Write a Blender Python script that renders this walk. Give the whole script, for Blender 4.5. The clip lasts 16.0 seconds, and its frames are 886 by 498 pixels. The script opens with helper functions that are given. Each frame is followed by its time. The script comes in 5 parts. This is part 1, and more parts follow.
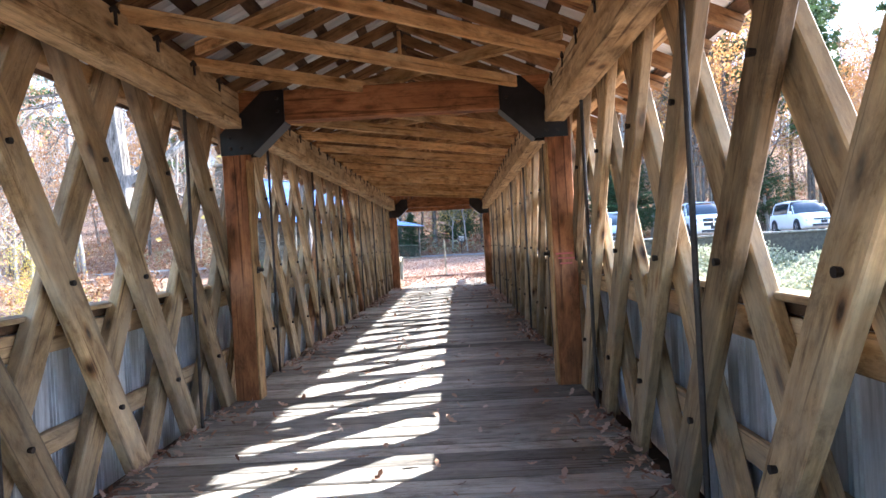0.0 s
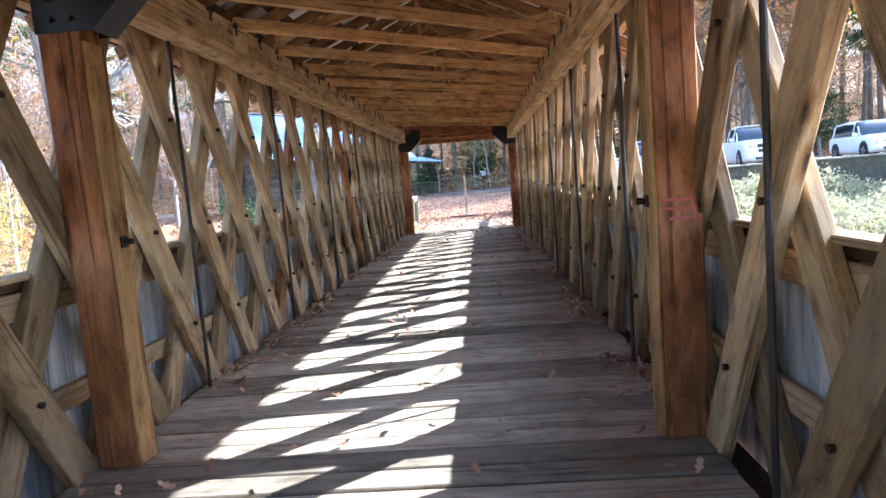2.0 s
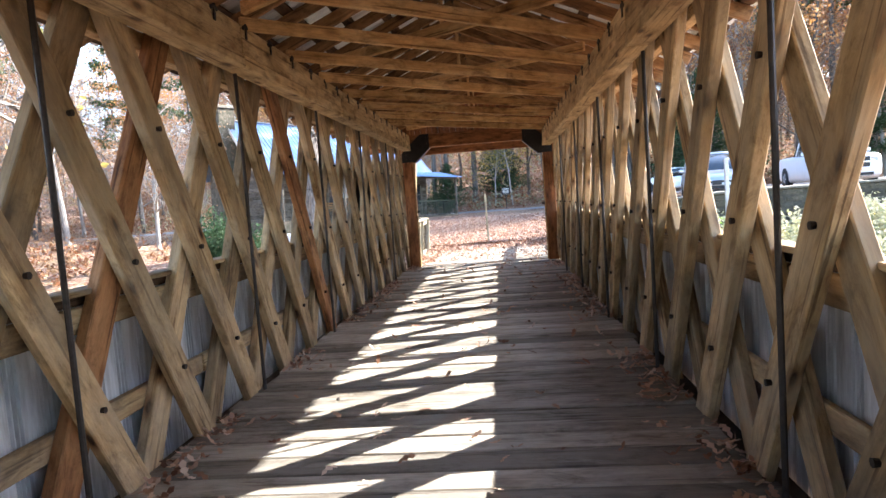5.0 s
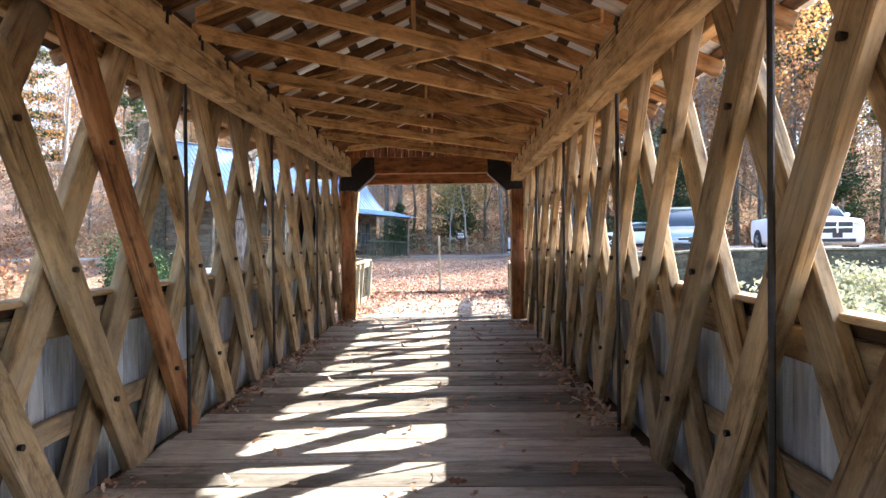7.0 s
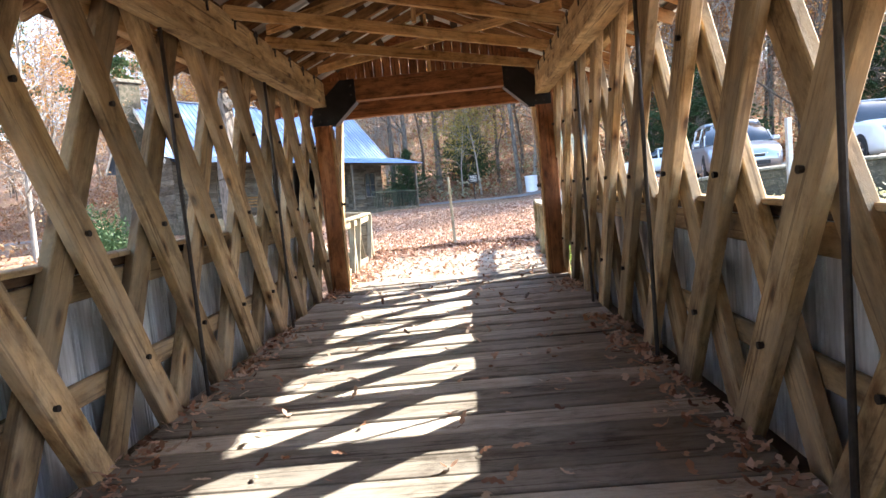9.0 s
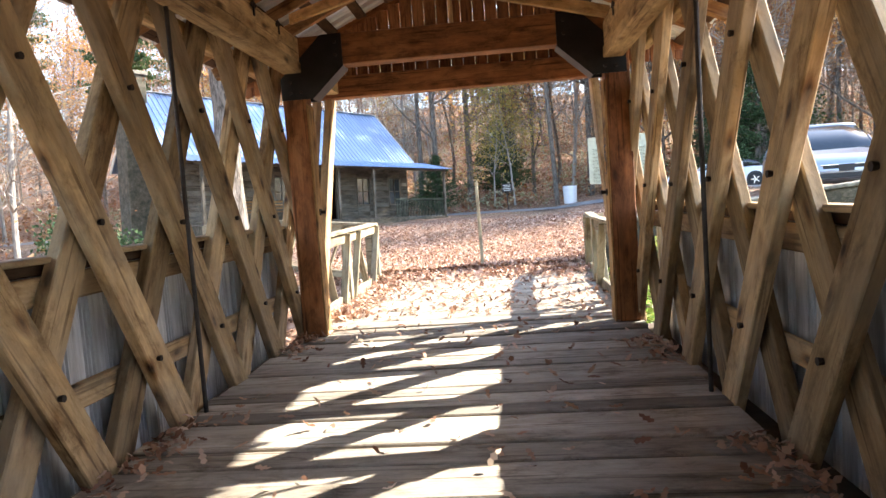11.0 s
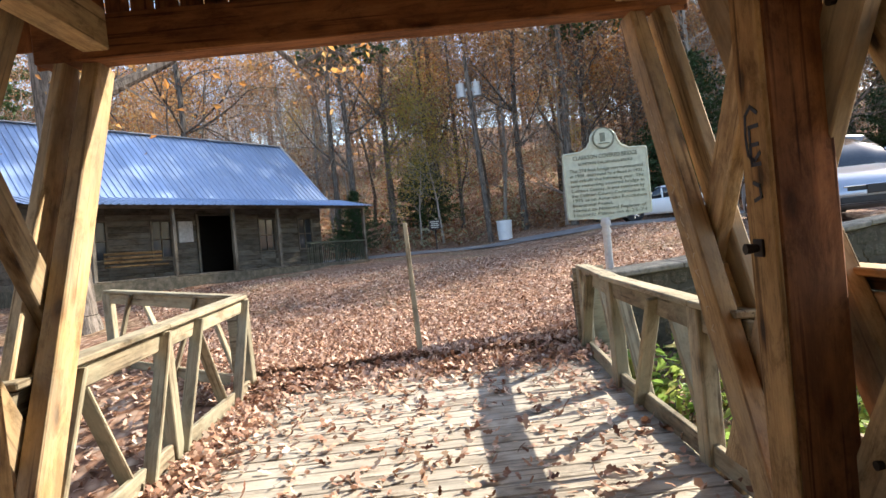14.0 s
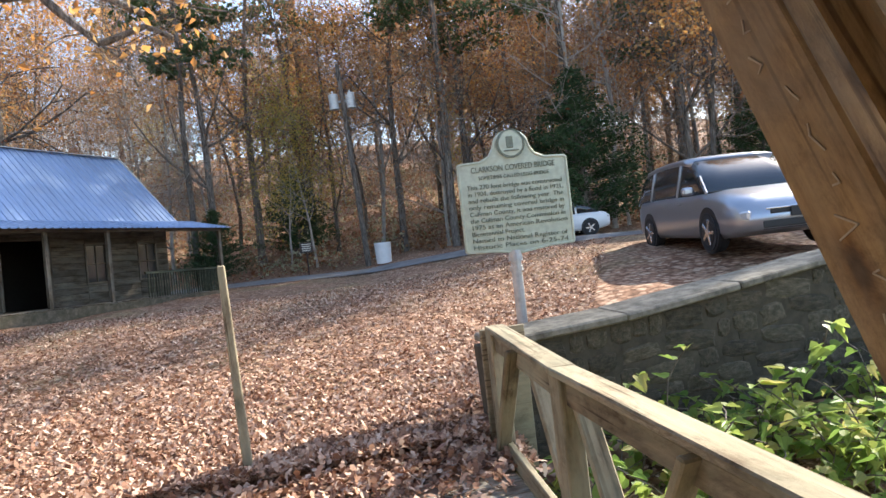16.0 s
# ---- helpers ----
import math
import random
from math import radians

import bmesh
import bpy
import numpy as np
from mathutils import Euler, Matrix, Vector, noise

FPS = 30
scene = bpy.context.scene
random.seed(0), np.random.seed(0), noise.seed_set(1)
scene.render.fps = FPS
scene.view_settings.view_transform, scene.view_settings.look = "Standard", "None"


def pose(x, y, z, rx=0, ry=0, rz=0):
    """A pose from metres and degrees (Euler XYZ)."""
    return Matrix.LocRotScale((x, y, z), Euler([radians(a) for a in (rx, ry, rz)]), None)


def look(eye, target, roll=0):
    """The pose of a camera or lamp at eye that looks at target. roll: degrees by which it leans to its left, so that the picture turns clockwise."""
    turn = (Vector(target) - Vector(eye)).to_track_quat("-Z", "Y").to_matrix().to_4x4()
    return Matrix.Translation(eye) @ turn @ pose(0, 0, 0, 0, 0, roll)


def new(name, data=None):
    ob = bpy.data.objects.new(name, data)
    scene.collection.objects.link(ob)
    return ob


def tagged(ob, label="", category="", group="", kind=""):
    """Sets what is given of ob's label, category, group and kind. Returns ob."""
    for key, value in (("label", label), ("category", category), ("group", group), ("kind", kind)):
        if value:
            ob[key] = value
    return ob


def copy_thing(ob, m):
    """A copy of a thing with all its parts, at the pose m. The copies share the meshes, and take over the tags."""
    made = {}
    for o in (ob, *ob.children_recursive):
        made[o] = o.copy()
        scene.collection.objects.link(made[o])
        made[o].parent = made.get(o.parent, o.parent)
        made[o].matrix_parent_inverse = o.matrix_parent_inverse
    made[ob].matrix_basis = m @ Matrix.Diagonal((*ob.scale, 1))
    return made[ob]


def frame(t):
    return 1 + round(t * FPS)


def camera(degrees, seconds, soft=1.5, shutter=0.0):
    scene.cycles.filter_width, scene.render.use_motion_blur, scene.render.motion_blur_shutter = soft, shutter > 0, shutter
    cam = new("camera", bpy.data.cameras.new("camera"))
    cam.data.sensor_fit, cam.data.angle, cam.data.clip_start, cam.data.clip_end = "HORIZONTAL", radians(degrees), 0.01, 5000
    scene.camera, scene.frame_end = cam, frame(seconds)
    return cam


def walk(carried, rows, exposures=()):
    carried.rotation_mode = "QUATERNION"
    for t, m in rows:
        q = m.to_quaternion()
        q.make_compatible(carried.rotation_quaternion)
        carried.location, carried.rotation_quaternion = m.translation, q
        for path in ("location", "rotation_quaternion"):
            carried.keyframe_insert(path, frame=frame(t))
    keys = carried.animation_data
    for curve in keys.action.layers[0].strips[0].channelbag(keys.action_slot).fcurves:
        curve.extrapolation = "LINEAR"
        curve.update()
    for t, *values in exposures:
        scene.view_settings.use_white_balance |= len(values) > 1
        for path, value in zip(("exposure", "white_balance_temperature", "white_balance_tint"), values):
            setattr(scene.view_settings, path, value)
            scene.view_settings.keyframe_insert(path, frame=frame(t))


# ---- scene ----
cam = camera(69.9, 16.0)
PATH = [
    (0, (0.589, -1.734, 1.49), (0.543, 0.265, 1.475), -3.2),
    (0.5, (0.571, -0.995, 1.483), (0.482, 1.0, 1.384), -5.0),
    (1, (0.567, -0.278, 1.486), (0.446, 1.715, 1.374), -3.3),
    (1.5, (0.561, 0.406, 1.501), (0.483, 2.394, 1.295), -5.5),
    (2, (0.612, 1.211, 1.528), (0.481, 3.195, 1.317), -4.7),
    (2.5, (0.641, 1.979, 1.52), (0.537, 3.968, 1.342), -6.8),
    (3, (0.63, 2.696, 1.543), (0.569, 4.692, 1.426), -7.1),
    (5.3, (0.477, 6.0, 1.582), (0.277, 7.982, 1.408), -4.2),
    (5.5, (0.478, 6.259, 1.6), (0.256, 8.237, 1.406), -5.2),
    (6, (0.469, 6.924, 1.584), (0.303, 8.915, 1.484), -7.2),
    (6.5, (0.449, 7.627, 1.545), (0.324, 9.621, 1.462), -1.8),
    (7, (0.412, 8.374, 1.506), (0.38, 10.373, 1.483), -0.6),
    (7.5, (0.307, 9.06, 1.479), (0.31, 11.059, 1.432), -1.7),
    (8, (0.333, 9.773, 1.442), (0.268, 11.771, 1.379), -2.6),
    (8.5, (0.344, 10.469, 1.406), (0.328, 12.461, 1.23), -4.7),
    (9, (0.403, 11.142, 1.414), (0.314, 13.131, 1.227), -5.5),
    (9.2, (0.395, 11.42, 1.398), (0.295, 13.411, 1.238), -2.8),
    (11.3, (0.418, 14.518, 1.35), (0.219, 16.503, 1.205), -3.9),
    (11.5, (0.402, 14.814, 1.351), (0.182, 16.797, 1.219), -3.4),
    (12, (0.364, 15.531, 1.381), (0.186, 17.518, 1.239), -6.8),
    (12.5, (0.325, 16.222, 1.404), (0.164, 18.211, 1.27), -5.2),
    (13, (0.255, 16.92, 1.43), (0.176, 18.915, 1.314), -5.8),
    (13.5, (0.244, 17.617, 1.469), (0.229, 19.615, 1.369), -5.5),
    (14, (0.211, 18.287, 1.527), (0.272, 20.285, 1.47), -6.0),
    (14.5, (0.262, 18.925, 1.577), (0.434, 20.917, 1.513), -5.7),
    (15, (0.357, 19.531, 1.625), (0.639, 21.508, 1.514), -3.9),
    (15.5, (0.461, 20.203, 1.677), (0.852, 22.163, 1.61), -6.8),
    (16, (0.609, 20.799, 1.7), (1.049, 22.75, 1.66), -6.5),
]
EXPOSURES = [(0.0, 3.14, 5350.0, 10.0), (5.5, 2.97, 5950.0, 10.0), (9.0, 2.96, 6200.0, 10.0), (12.5, 2.48, 6600.0, 10.0), (13.5, 1.98, 6550.0, 10.0), (14.5, 1.8, 6800.0, 10.0), (16.0, 1.8, 6600.0, 10.0)]
walk(cam, [(t, look(eye, target, roll)) for t, eye, target, roll in PATH], EXPOSURES)

# ---- world, sun ----
SUN_TO = Vector((1.29, 0.68, 1.0)).normalized()
world = bpy.data.worlds.new("sky")
scene.world = world
world.use_nodes = True
wn = world.node_tree.nodes
sky = wn.new("ShaderNodeTexSky")
sky.sky_type = "NISHITA"
sky.sun_disc = False
sky.sun_elevation = math.asin(SUN_TO.z)
sky.sun_rotation = math.atan2(SUN_TO.x, SUN_TO.y)
world.node_tree.links.new(sky.outputs[0], wn["Background"].inputs[0])
wn["Background"].inputs[1].default_value = 0.15
sun = new("sun", bpy.data.lights.new("sun", "SUN"))
sun.data.energy, sun.data.angle, sun.data.color = 3.9, radians(0.53), (1.0, 0.93, 0.82)
sun.matrix_world = look((0, 0, 30), Vector((0, 0, 30)) - SUN_TO)

# ---- materials ----
MATS = {}


def material(name):
    m = bpy.data.materials.new(name)
    m.use_nodes = True
    nt = m.node_tree
    return m, nt.nodes, nt.links, nt.nodes["Principled BSDF"]


def mapped(n, l, scale, coord="Object", shift=True):
    tc = n.new("ShaderNodeTexCoord")
    mp = n.new("ShaderNodeMapping")
    mp.inputs["Scale"].default_value = scale
    l.new(tc.outputs[coord], mp.inputs["Vector"])
    if shift:
        oi = n.new("ShaderNodeObjectInfo")
        mul = n.new("ShaderNodeMath")
        mul.operation = "MULTIPLY"
        mul.inputs[1].default_value = 37.0
        l.new(oi.outputs["Random"], mul.inputs[0])
        l.new(mul.outputs[0], mp.inputs["Location"])
    return mp.outputs[0]


def noise_tex(n, l, vec, scale, detail=4.0, rough=0.6, distort=0.0):
    t = n.new("ShaderNodeTexNoise")
    t.inputs["Scale"].default_value = scale
    t.inputs["Detail"].default_value = detail
    t.inputs["Roughness"].default_value = rough
    t.inputs["Distortion"].default_value = distort
    l.new(vec, t.inputs["Vector"])
    return t.outputs["Fac"]


def ramp(n, l, fac, stops):
    r = n.new("ShaderNodeValToRGB")
    el = r.color_ramp.elements
    while len(el) < len(stops):
        el.new(0.5)
    for e, (p, c) in zip(el, stops):
        e.position, e.color = p, (*c, 1.0)
    l.new(fac, r.inputs["Fac"])
    return r.outputs["Color"]


def mix(n, l, kind, fac, a, b):
    x = n.new("ShaderNodeMix")
    x.data_type, x.blend_type = "RGBA", kind
    for sock, v in ((x.inputs[0], fac), (x.inputs[6], a), (x.inputs[7], b)):
        if isinstance(v, (int, float)):
            sock.default_value = v
        elif isinstance(v, tuple):
            sock.default_value = (*v, 1.0)
        else:
            l.new(v, sock)
    return x.outputs[2]


def bump(n, l, bs, height, strength=0.4, dist=0.01):
    b = n.new("ShaderNodeBump")
    b.inputs["Strength"].default_value, b.inputs["Distance"].default_value = strength, dist
    l.new(height, b.inputs["Height"])
    l.new(b.outputs[0], bs.inputs["Normal"])


def tone(n, l, col, low, high):
    """Each piece a little lighter or darker than the next."""
    oi = n.new("ShaderNodeObjectInfo")
    mr = n.new("ShaderNodeMapRange")
    mr.inputs["To Min"].default_value, mr.inputs["To Max"].default_value = low, high
    l.new(oi.outputs["Random"], mr.inputs["Value"])
    hs = n.new("ShaderNodeHueSaturation")
    l.new(mr.outputs[0], hs.inputs["Value"])
    l.new(col, hs.inputs["Color"])
    return hs.outputs[0]


def wood(name, dark, mid, light, low=0.75, high=1.2, knots=0.8, rough=0.75, grey=None):
    m, n, l, bs = material(name)
    broad = noise_tex(n, l, mapped(n, l, (0.8, 4.0, 4.0)), 1.3, 5.0, 0.65, 0.6)
    fine = noise_tex(n, l, mapped(n, l, (1.8, 60.0, 60.0)), 1.0, 4.0, 0.75)
    blotch = noise_tex(n, l, mapped(n, l, (3.0, 7.0, 7.0)), 1.1, 7.0, 0.78, 0.4)
    col = ramp(n, l, broad, ((0.32, dark), (0.5, mid), (0.68, light)))
    streak = ramp(n, l, fine, ((0.3, (0.62, 0.58, 0.54)), (0.6, (1, 1, 1))))
    col = mix(n, l, "MULTIPLY", 0.6, col, streak)
    crack = ramp(n, l, noise_tex(n, l, mapped(n, l, (1.0, 38.0, 38.0)), 1.0, 2.0, 0.5), ((0.32, (0.22, 0.17, 0.13)), (0.40, (1, 1, 1))))
    col = mix(n, l, "MULTIPLY", 0.75, col, crack)
    stain = ramp(n, l, blotch, ((0.36, (0.30, 0.26, 0.22)), (0.5, (0.9, 0.9, 0.9)), (0.68, (1.25, 1.22, 1.18))))
    col = mix(n, l, "MULTIPLY", 0.75, col, stain)
    vor = n.new("ShaderNodeTexVoronoi")
    vor.inputs["Scale"].default_value = 1.0
    l.new(mapped(n, l, (2.3, 6.0, 6.0)), vor.inputs["Vector"])
    kn = ramp(n, l, vor.outputs["Distance"], ((0.08, (0.07, 0.04, 0.025)), (0.15, (0.55, 0.44, 0.35)), (0.27, (1, 1, 1))))
    col = mix(n, l, "MULTIPLY", knots, col, kn)
    if grey:
        st = noise_tex(n, l, mapped(n, l, (1.1, 2.0, 2.0)), 1.4, 5.0, 0.65)
        col = mix(n, l, "MIX", ramp(n, l, st, ((0.42, (0, 0, 0)), (0.68, (0.75, 0.75, 0.75)))), col, grey)
    l.new(tone(n, l, col, low, high), bs.inputs["Base Color"])
    bs.inputs["Roughness"].default_value = rough
    bs.inputs["Specular IOR Level"].default_value = 0.25
    bump(n, l, bs, blotch, 0.55, 0.008)
    MATS[name] = m
    return m


def plain(name, col, rough=0.5, metal=0.0, vary=0.15, scale=6.0, spec=0.5, bumped=0.1):
    m, n, l, bs = material(name)
    f = noise_tex(n, l, mapped(n, l, (1, 1, 1)), scale, 5.0, 0.65)
    lo = tuple(c * (1 - vary) for c in col)
    hi = tuple(min(1.0, c * (1 + vary)) for c in col)
    l.new(ramp(n, l, f, ((0.3, lo), (0.7, hi))), bs.inputs["Base Color"])
    bs.inputs["Roughness"].default_value, bs.inputs["Metallic"].default_value = rough, metal
    bs.inputs["Specular IOR Level"].default_value = spec
    if bumped:
        bump(n, l, bs, f, bumped, 0.01)
    MATS[name] = m
    return m


def leafy(name, cols, trans=0.35, rough=0.6):
    """Leaves: each island its own tint, some light let through."""
    m, n, l, bs = material(name)
    geo = n.new("ShaderNodeNewGeometry")
    col = ramp(n, l, geo.outputs["Random Per Island"], [(i / max(1, len(cols) - 1), c) for i, c in enumerate(cols)])
    l.new(col, bs.inputs["Base Color"])
    bs.inputs["Roughness"].default_value = rough
    bs.inputs["Specular IOR Level"].default_value = 0.2
    if trans:
        tr = n.new("ShaderNodeBsdfTranslucent")
        l.new(col, tr.inputs["Color"])
        mx = n.new("ShaderNodeMixShader")
        mx.inputs[0].default_value = trans
        l.new(bs.outputs[0], mx.inputs[1])
        l.new(tr.outputs[0], mx.inputs[2])
        l.new(mx.outputs[0], n["Material Output"].inputs["Surface"])
    MATS[name] = m
    return m


wood("lattice_wood", (0.20, 0.12, 0.055), (0.43, 0.295, 0.15), (0.60, 0.44, 0.25), 0.55, 1.25, knots=1.0, grey=(0.34, 0.275, 0.19))
wood("post_wood", (0.18, 0.072, 0.03), (0.31, 0.125, 0.048), (0.42, 0.185, 0.075), 0.85, 1.1, 0.6)
wood("post_face_wood", (0.27, 0.15, 0.055), (0.36, 0.21, 0.085), (0.45, 0.28, 0.12), 0.9, 1.1, 0.8)
wood("red_plank_wood", (0.20, 0.085, 0.035), (0.34, 0.16, 0.065), (0.44, 0.23, 0.10), 0.95, 1.05, 0.8)
# shade under roof and cap rail is put into this wood's colour
wood("shaded_wood", (0.05, 0.028, 0.015), (0.10, 0.055, 0.028), (0.16, 0.09, 0.045), 0.6, 1.3, 0.5)
wood("rafter_wood", (0.18, 0.09, 0.04), (0.32, 0.175, 0.075), (0.42, 0.25, 0.12), 0.7, 1.25, 0.5)
wood("strut_wood", (0.30, 0.18, 0.075), (0.50, 0.33, 0.155), (0.62, 0.44, 0.23), 0.9, 1.1, 0.9, grey=(0.32, 0.25, 0.17))
wood("roof_wood", (0.46, 0.25, 0.095), (0.66, 0.40, 0.17), (0.74, 0.51, 0.26), 0.75, 1.15, 0.6)
wood("chord_wood", (0.36, 0.23, 0.10), (0.56, 0.39, 0.20), (0.68, 0.51, 0.29), 0.8, 1.12, 0.8)
wood("floor_wood", (0.30, 0.255, 0.20), (0.46, 0.405, 0.335), (0.56, 0.50, 0.425), 0.45, 1.25, 0.3, 0.85, grey=(0.42, 0.38, 0.325))
wood("deck_wood", (0.24, 0.2, 0.15), (0.38, 0.33, 0.26), (0.48, 0.43, 0.35), 0.85, 1.1, 0.3, 0.85, grey=(0.42, 0.39, 0.33))
wood("rail_wood", (0.16, 0.13, 0.085), (0.31, 0.255, 0.17), (0.42, 0.36, 0.25), 0.8, 1.15, 0.6, 0.85, grey=(0.30, 0.29, 0.2))
wood("cabin_wood", (0.08, 0.065, 0.046), (0.155, 0.13, 0.095), (0.23, 0.195, 0.15), 0.7, 1.25, 0.4, 0.9, grey=(0.18, 0.165, 0.14))
wood("green_rail_wood", (0.045, 0.05, 0.035), (0.08, 0.09, 0.06), (0.13, 0.135, 0.095), 0.8, 1.2, 0.3, 0.9)
plain("black_steel", (0.018, 0.017, 0.018), 0.45, 0.6, 0.3)
plain("rod_steel", (0.05, 0.043, 0.04), 0.55, 0.7, 0.35, 20)
plain("bolt_steel", (0.028, 0.02, 0.016), 0.7, 0.4, 0.4, 30)
plain("van_paint", (0.40, 0.42, 0.46), 0.28, 0.75, 0.03, 2, 0.5, 0)
plain("white_paint", (0.78, 0.78, 0.77), 0.3, 0.0, 0.04, 2, 0.5, 0)
plain("blue_paint", (0.02, 0.05, 0.16), 0.25, 0.2, 0.05, 2, 0.5, 0)
plain("car_glass", (0.02, 0.025, 0.03), 0.06, 0.0, 0.1, 2, 0.9, 0)
plain("rubber", (0.02, 0.02, 0.021), 0.85)
plain("chrome", (0.62, 0.63, 0.65), 0.2, 1.0, 0.05)
plain("dark_trim", (0.015, 0.015, 0.017), 0.5)
plain("lamp_glass", (0.6, 0.62, 0.65), 0.12, 0.3, 0.1, 20, 0.8, 0)
plain("sign_face", (0.50, 0.54, 0.43), 0.55, 0.2, 0.14, 14)
plain("sign_letters", (0.20, 0.225, 0.17), 0.7, 0.1, 0.2, 20)
plain("galvanised", (0.5, 0.5, 0.49), 0.5, 0.5, 0.2, 12)
plain("white_plastic", (0.75, 0.76, 0.76), 0.5, 0, 0.06)
plain("brown_sign", (0.05, 0.035, 0.03), 0.6)
plain("chalk", (0.42, 0.34, 0.24), 0.9)
plain("cream_bars", (0.65, 0.6, 0.5), 0.7)
plain("mortar", (0.08, 0.07, 0.052), 0.95, 0, 0.3, 8, 0.2, 0.5)
# near-black colour stands for the unlit inside of the cabin
plain("interior_shade", (0.03, 0.026, 0.022), 0.9)
plain("soil", (0.09, 0.07, 0.05), 0.95, 0, 0.3, 5, 0.2, 0.5)
plain("window_glass", (0.03, 0.035, 0.04), 0.1, 0, 0.1, 3, 0.9, 0)
plain("faded_red", (0.35, 0.07, 0.06), 0.8)
plain("cap_stone", (0.21, 0.19, 0.15), 0.95, 0, 0.55, 7, 0.2, 0.9)


def sheet_metal(name, col, rough, metal, stains):
    m, n, l, bs = material(name)
    f = noise_tex(n, l, mapped(n, l, (9.0, 0.9, 1.0)), 1.6, 6.0, 0.7)
    c = ramp(n, l, f, ((0.3, tuple(a * (1 - stains) for a in col)), (0.65, col)))
    l.new(tone(n, l, c, 0.85, 1.08), bs.inputs["Base Color"])
    bs.inputs["Metallic"].default_value, bs.inputs["Roughness"].default_value = metal, rough
    bump(n, l, bs, f, 0.06, 0.01)
    MATS[name] = m


sheet_metal("siding_metal", (0.74, 0.77, 0.80), 0.45, 0.35, 0.55)
sheet_metal("roof_metal", (0.80, 0.80, 0.78), 0.42, 0.3, 0.3)
# cabin roof: the sky's blue reflection is put into the base colour
sheet_metal("sky_tinted_metal", (0.34, 0.44, 0.62), 0.34, 0.55, 0.3)


def stone_mat():
    m, n, l, bs = material("stone")
    f = noise_tex(n, l, mapped(n, l, (1, 1, 1)), 5.0, 6.0, 0.7)
    c = ramp(n, l, f, ((0.3, (0.035, 0.034, 0.02)), (0.5, (0.085, 0.075, 0.05)), (0.62, (0.13, 0.105, 0.075)), (0.78, (0.21, 0.175, 0.13))))
    l.new(tone(n, l, c, 0.6, 1.25), bs.inputs["Base Color"])
    bs.inputs["Roughness"].default_value = 0.95
    bump(n, l, bs, f, 0.7, 0.03)
    MATS["stone"] = m


def bark_mat(name, dark, light):
    m, n, l, bs = material(name)
    f = noise_tex(n, l, mapped(n, l, (9, 9, 1.6)), 1.5, 5.0, 0.7, 0.6)
    c = ramp(n, l, f, ((0.35, dark), (0.65, light)))
    l.new(tone(n, l, c, 0.75, 1.25), bs.inputs["Base Color"])
    bs.inputs["Roughness"].default_value = 0.95
    bs.inputs["Specular IOR Level"].default_value = 0.15
    bump(n, l, bs, f, 0.9, 0.03)
    MATS[name] = m


def ground_mat():
    """Fallen oak leaves over soil, with thin grass where they lie loose."""
    m, n, l, bs = material("leaf_litter")
    v = mapped(n, l, (1, 1, 1), shift=False)
    vor = n.new("ShaderNodeTexVoronoi")
    vor.inputs["Scale"].default_value = 9.0
    l.new(v, vor.inputs["Vector"])
    sep = n.new("ShaderNodeSeparateColor")
    l.new(vor.outputs["Color"], sep.inputs[0])
    c = ramp(n, l, sep.outputs[0], ((0.0, (0.16, 0.08, 0.045)), (0.35, (0.30, 0.165, 0.10)), (0.7, (0.42, 0.26, 0.17)), (1.0, (0.52, 0.38, 0.27))))
    big = noise_tex(n, l, v, 0.35, 5.0, 0.6)
    c = mix(n, l, "MIX", ramp(n, l, big, ((0.48, (0, 0, 0)), (0.72, (0.8, 0.8, 0.8)))), c, (0.26, 0.22, 0.12))
    d = ramp(n, l, vor.outputs["Distance"], ((0.25, (1, 1, 1)), (0.75, (0.35, 0.3, 0.28))))
    c = mix(n, l, "MULTIPLY", 0.8, c, d)
    l.new(c, bs.inputs["Base Color"])
    bs.inputs["Roughness"].default_value = 0.9
    bs.inputs["Specular IOR Level"].default_value = 0.15
    bump(n, l, bs, sep.outputs[1], 0.8, 0.03)
    MATS["leaf_litter"] = m


def road_mat():
    m, n, l, bs = material("asphalt")
    v = mapped(n, l, (1, 1, 1), shift=False)
    f = noise_tex(n, l, v, 1.2, 6.0, 0.7)
    g = noise_tex(n, l, v, 60.0, 2.0, 0.6)
    c = ramp(n, l, f, ((0.35, (0.12, 0.115, 0.11)), (0.7, (0.24, 0.23, 0.22))))
    l.new(c, bs.inputs["Base Color"])
    bs.inputs["Roughness"].default_value = 0.85
    bump(n, l, bs, g, 0.5, 0.01)
    MATS["asphalt"] = m


stone_mat()
bark_mat("bark", (0.05, 0.042, 0.034), (0.26, 0.22, 0.185))
bark_mat("pale_bark", (0.2, 0.175, 0.15), (0.46, 0.42, 0.37))
ground_mat()
road_mat()
leafy("fallen_leaves", [(0.10, 0.045, 0.027), (0.32, 0.17, 0.105), (0.48, 0.29, 0.19), (0.66, 0.47, 0.35), (0.19, 0.08, 0.048), (0.76, 0.61, 0.48)], 0.15, 0.6)
leafy("brown_leaves", [(0.17, 0.085, 0.045), (0.30, 0.18, 0.10), (0.42, 0.28, 0.16), (0.24, 0.10, 0.055), (0.36, 0.16, 0.07), (0.48, 0.37, 0.24)], 0.5)
leafy("orange_leaves", [(0.40, 0.16, 0.05), (0.56, 0.30, 0.09), (0.46, 0.21, 0.07), (0.60, 0.40, 0.16), (0.34, 0.2, 0.11)], 0.55)
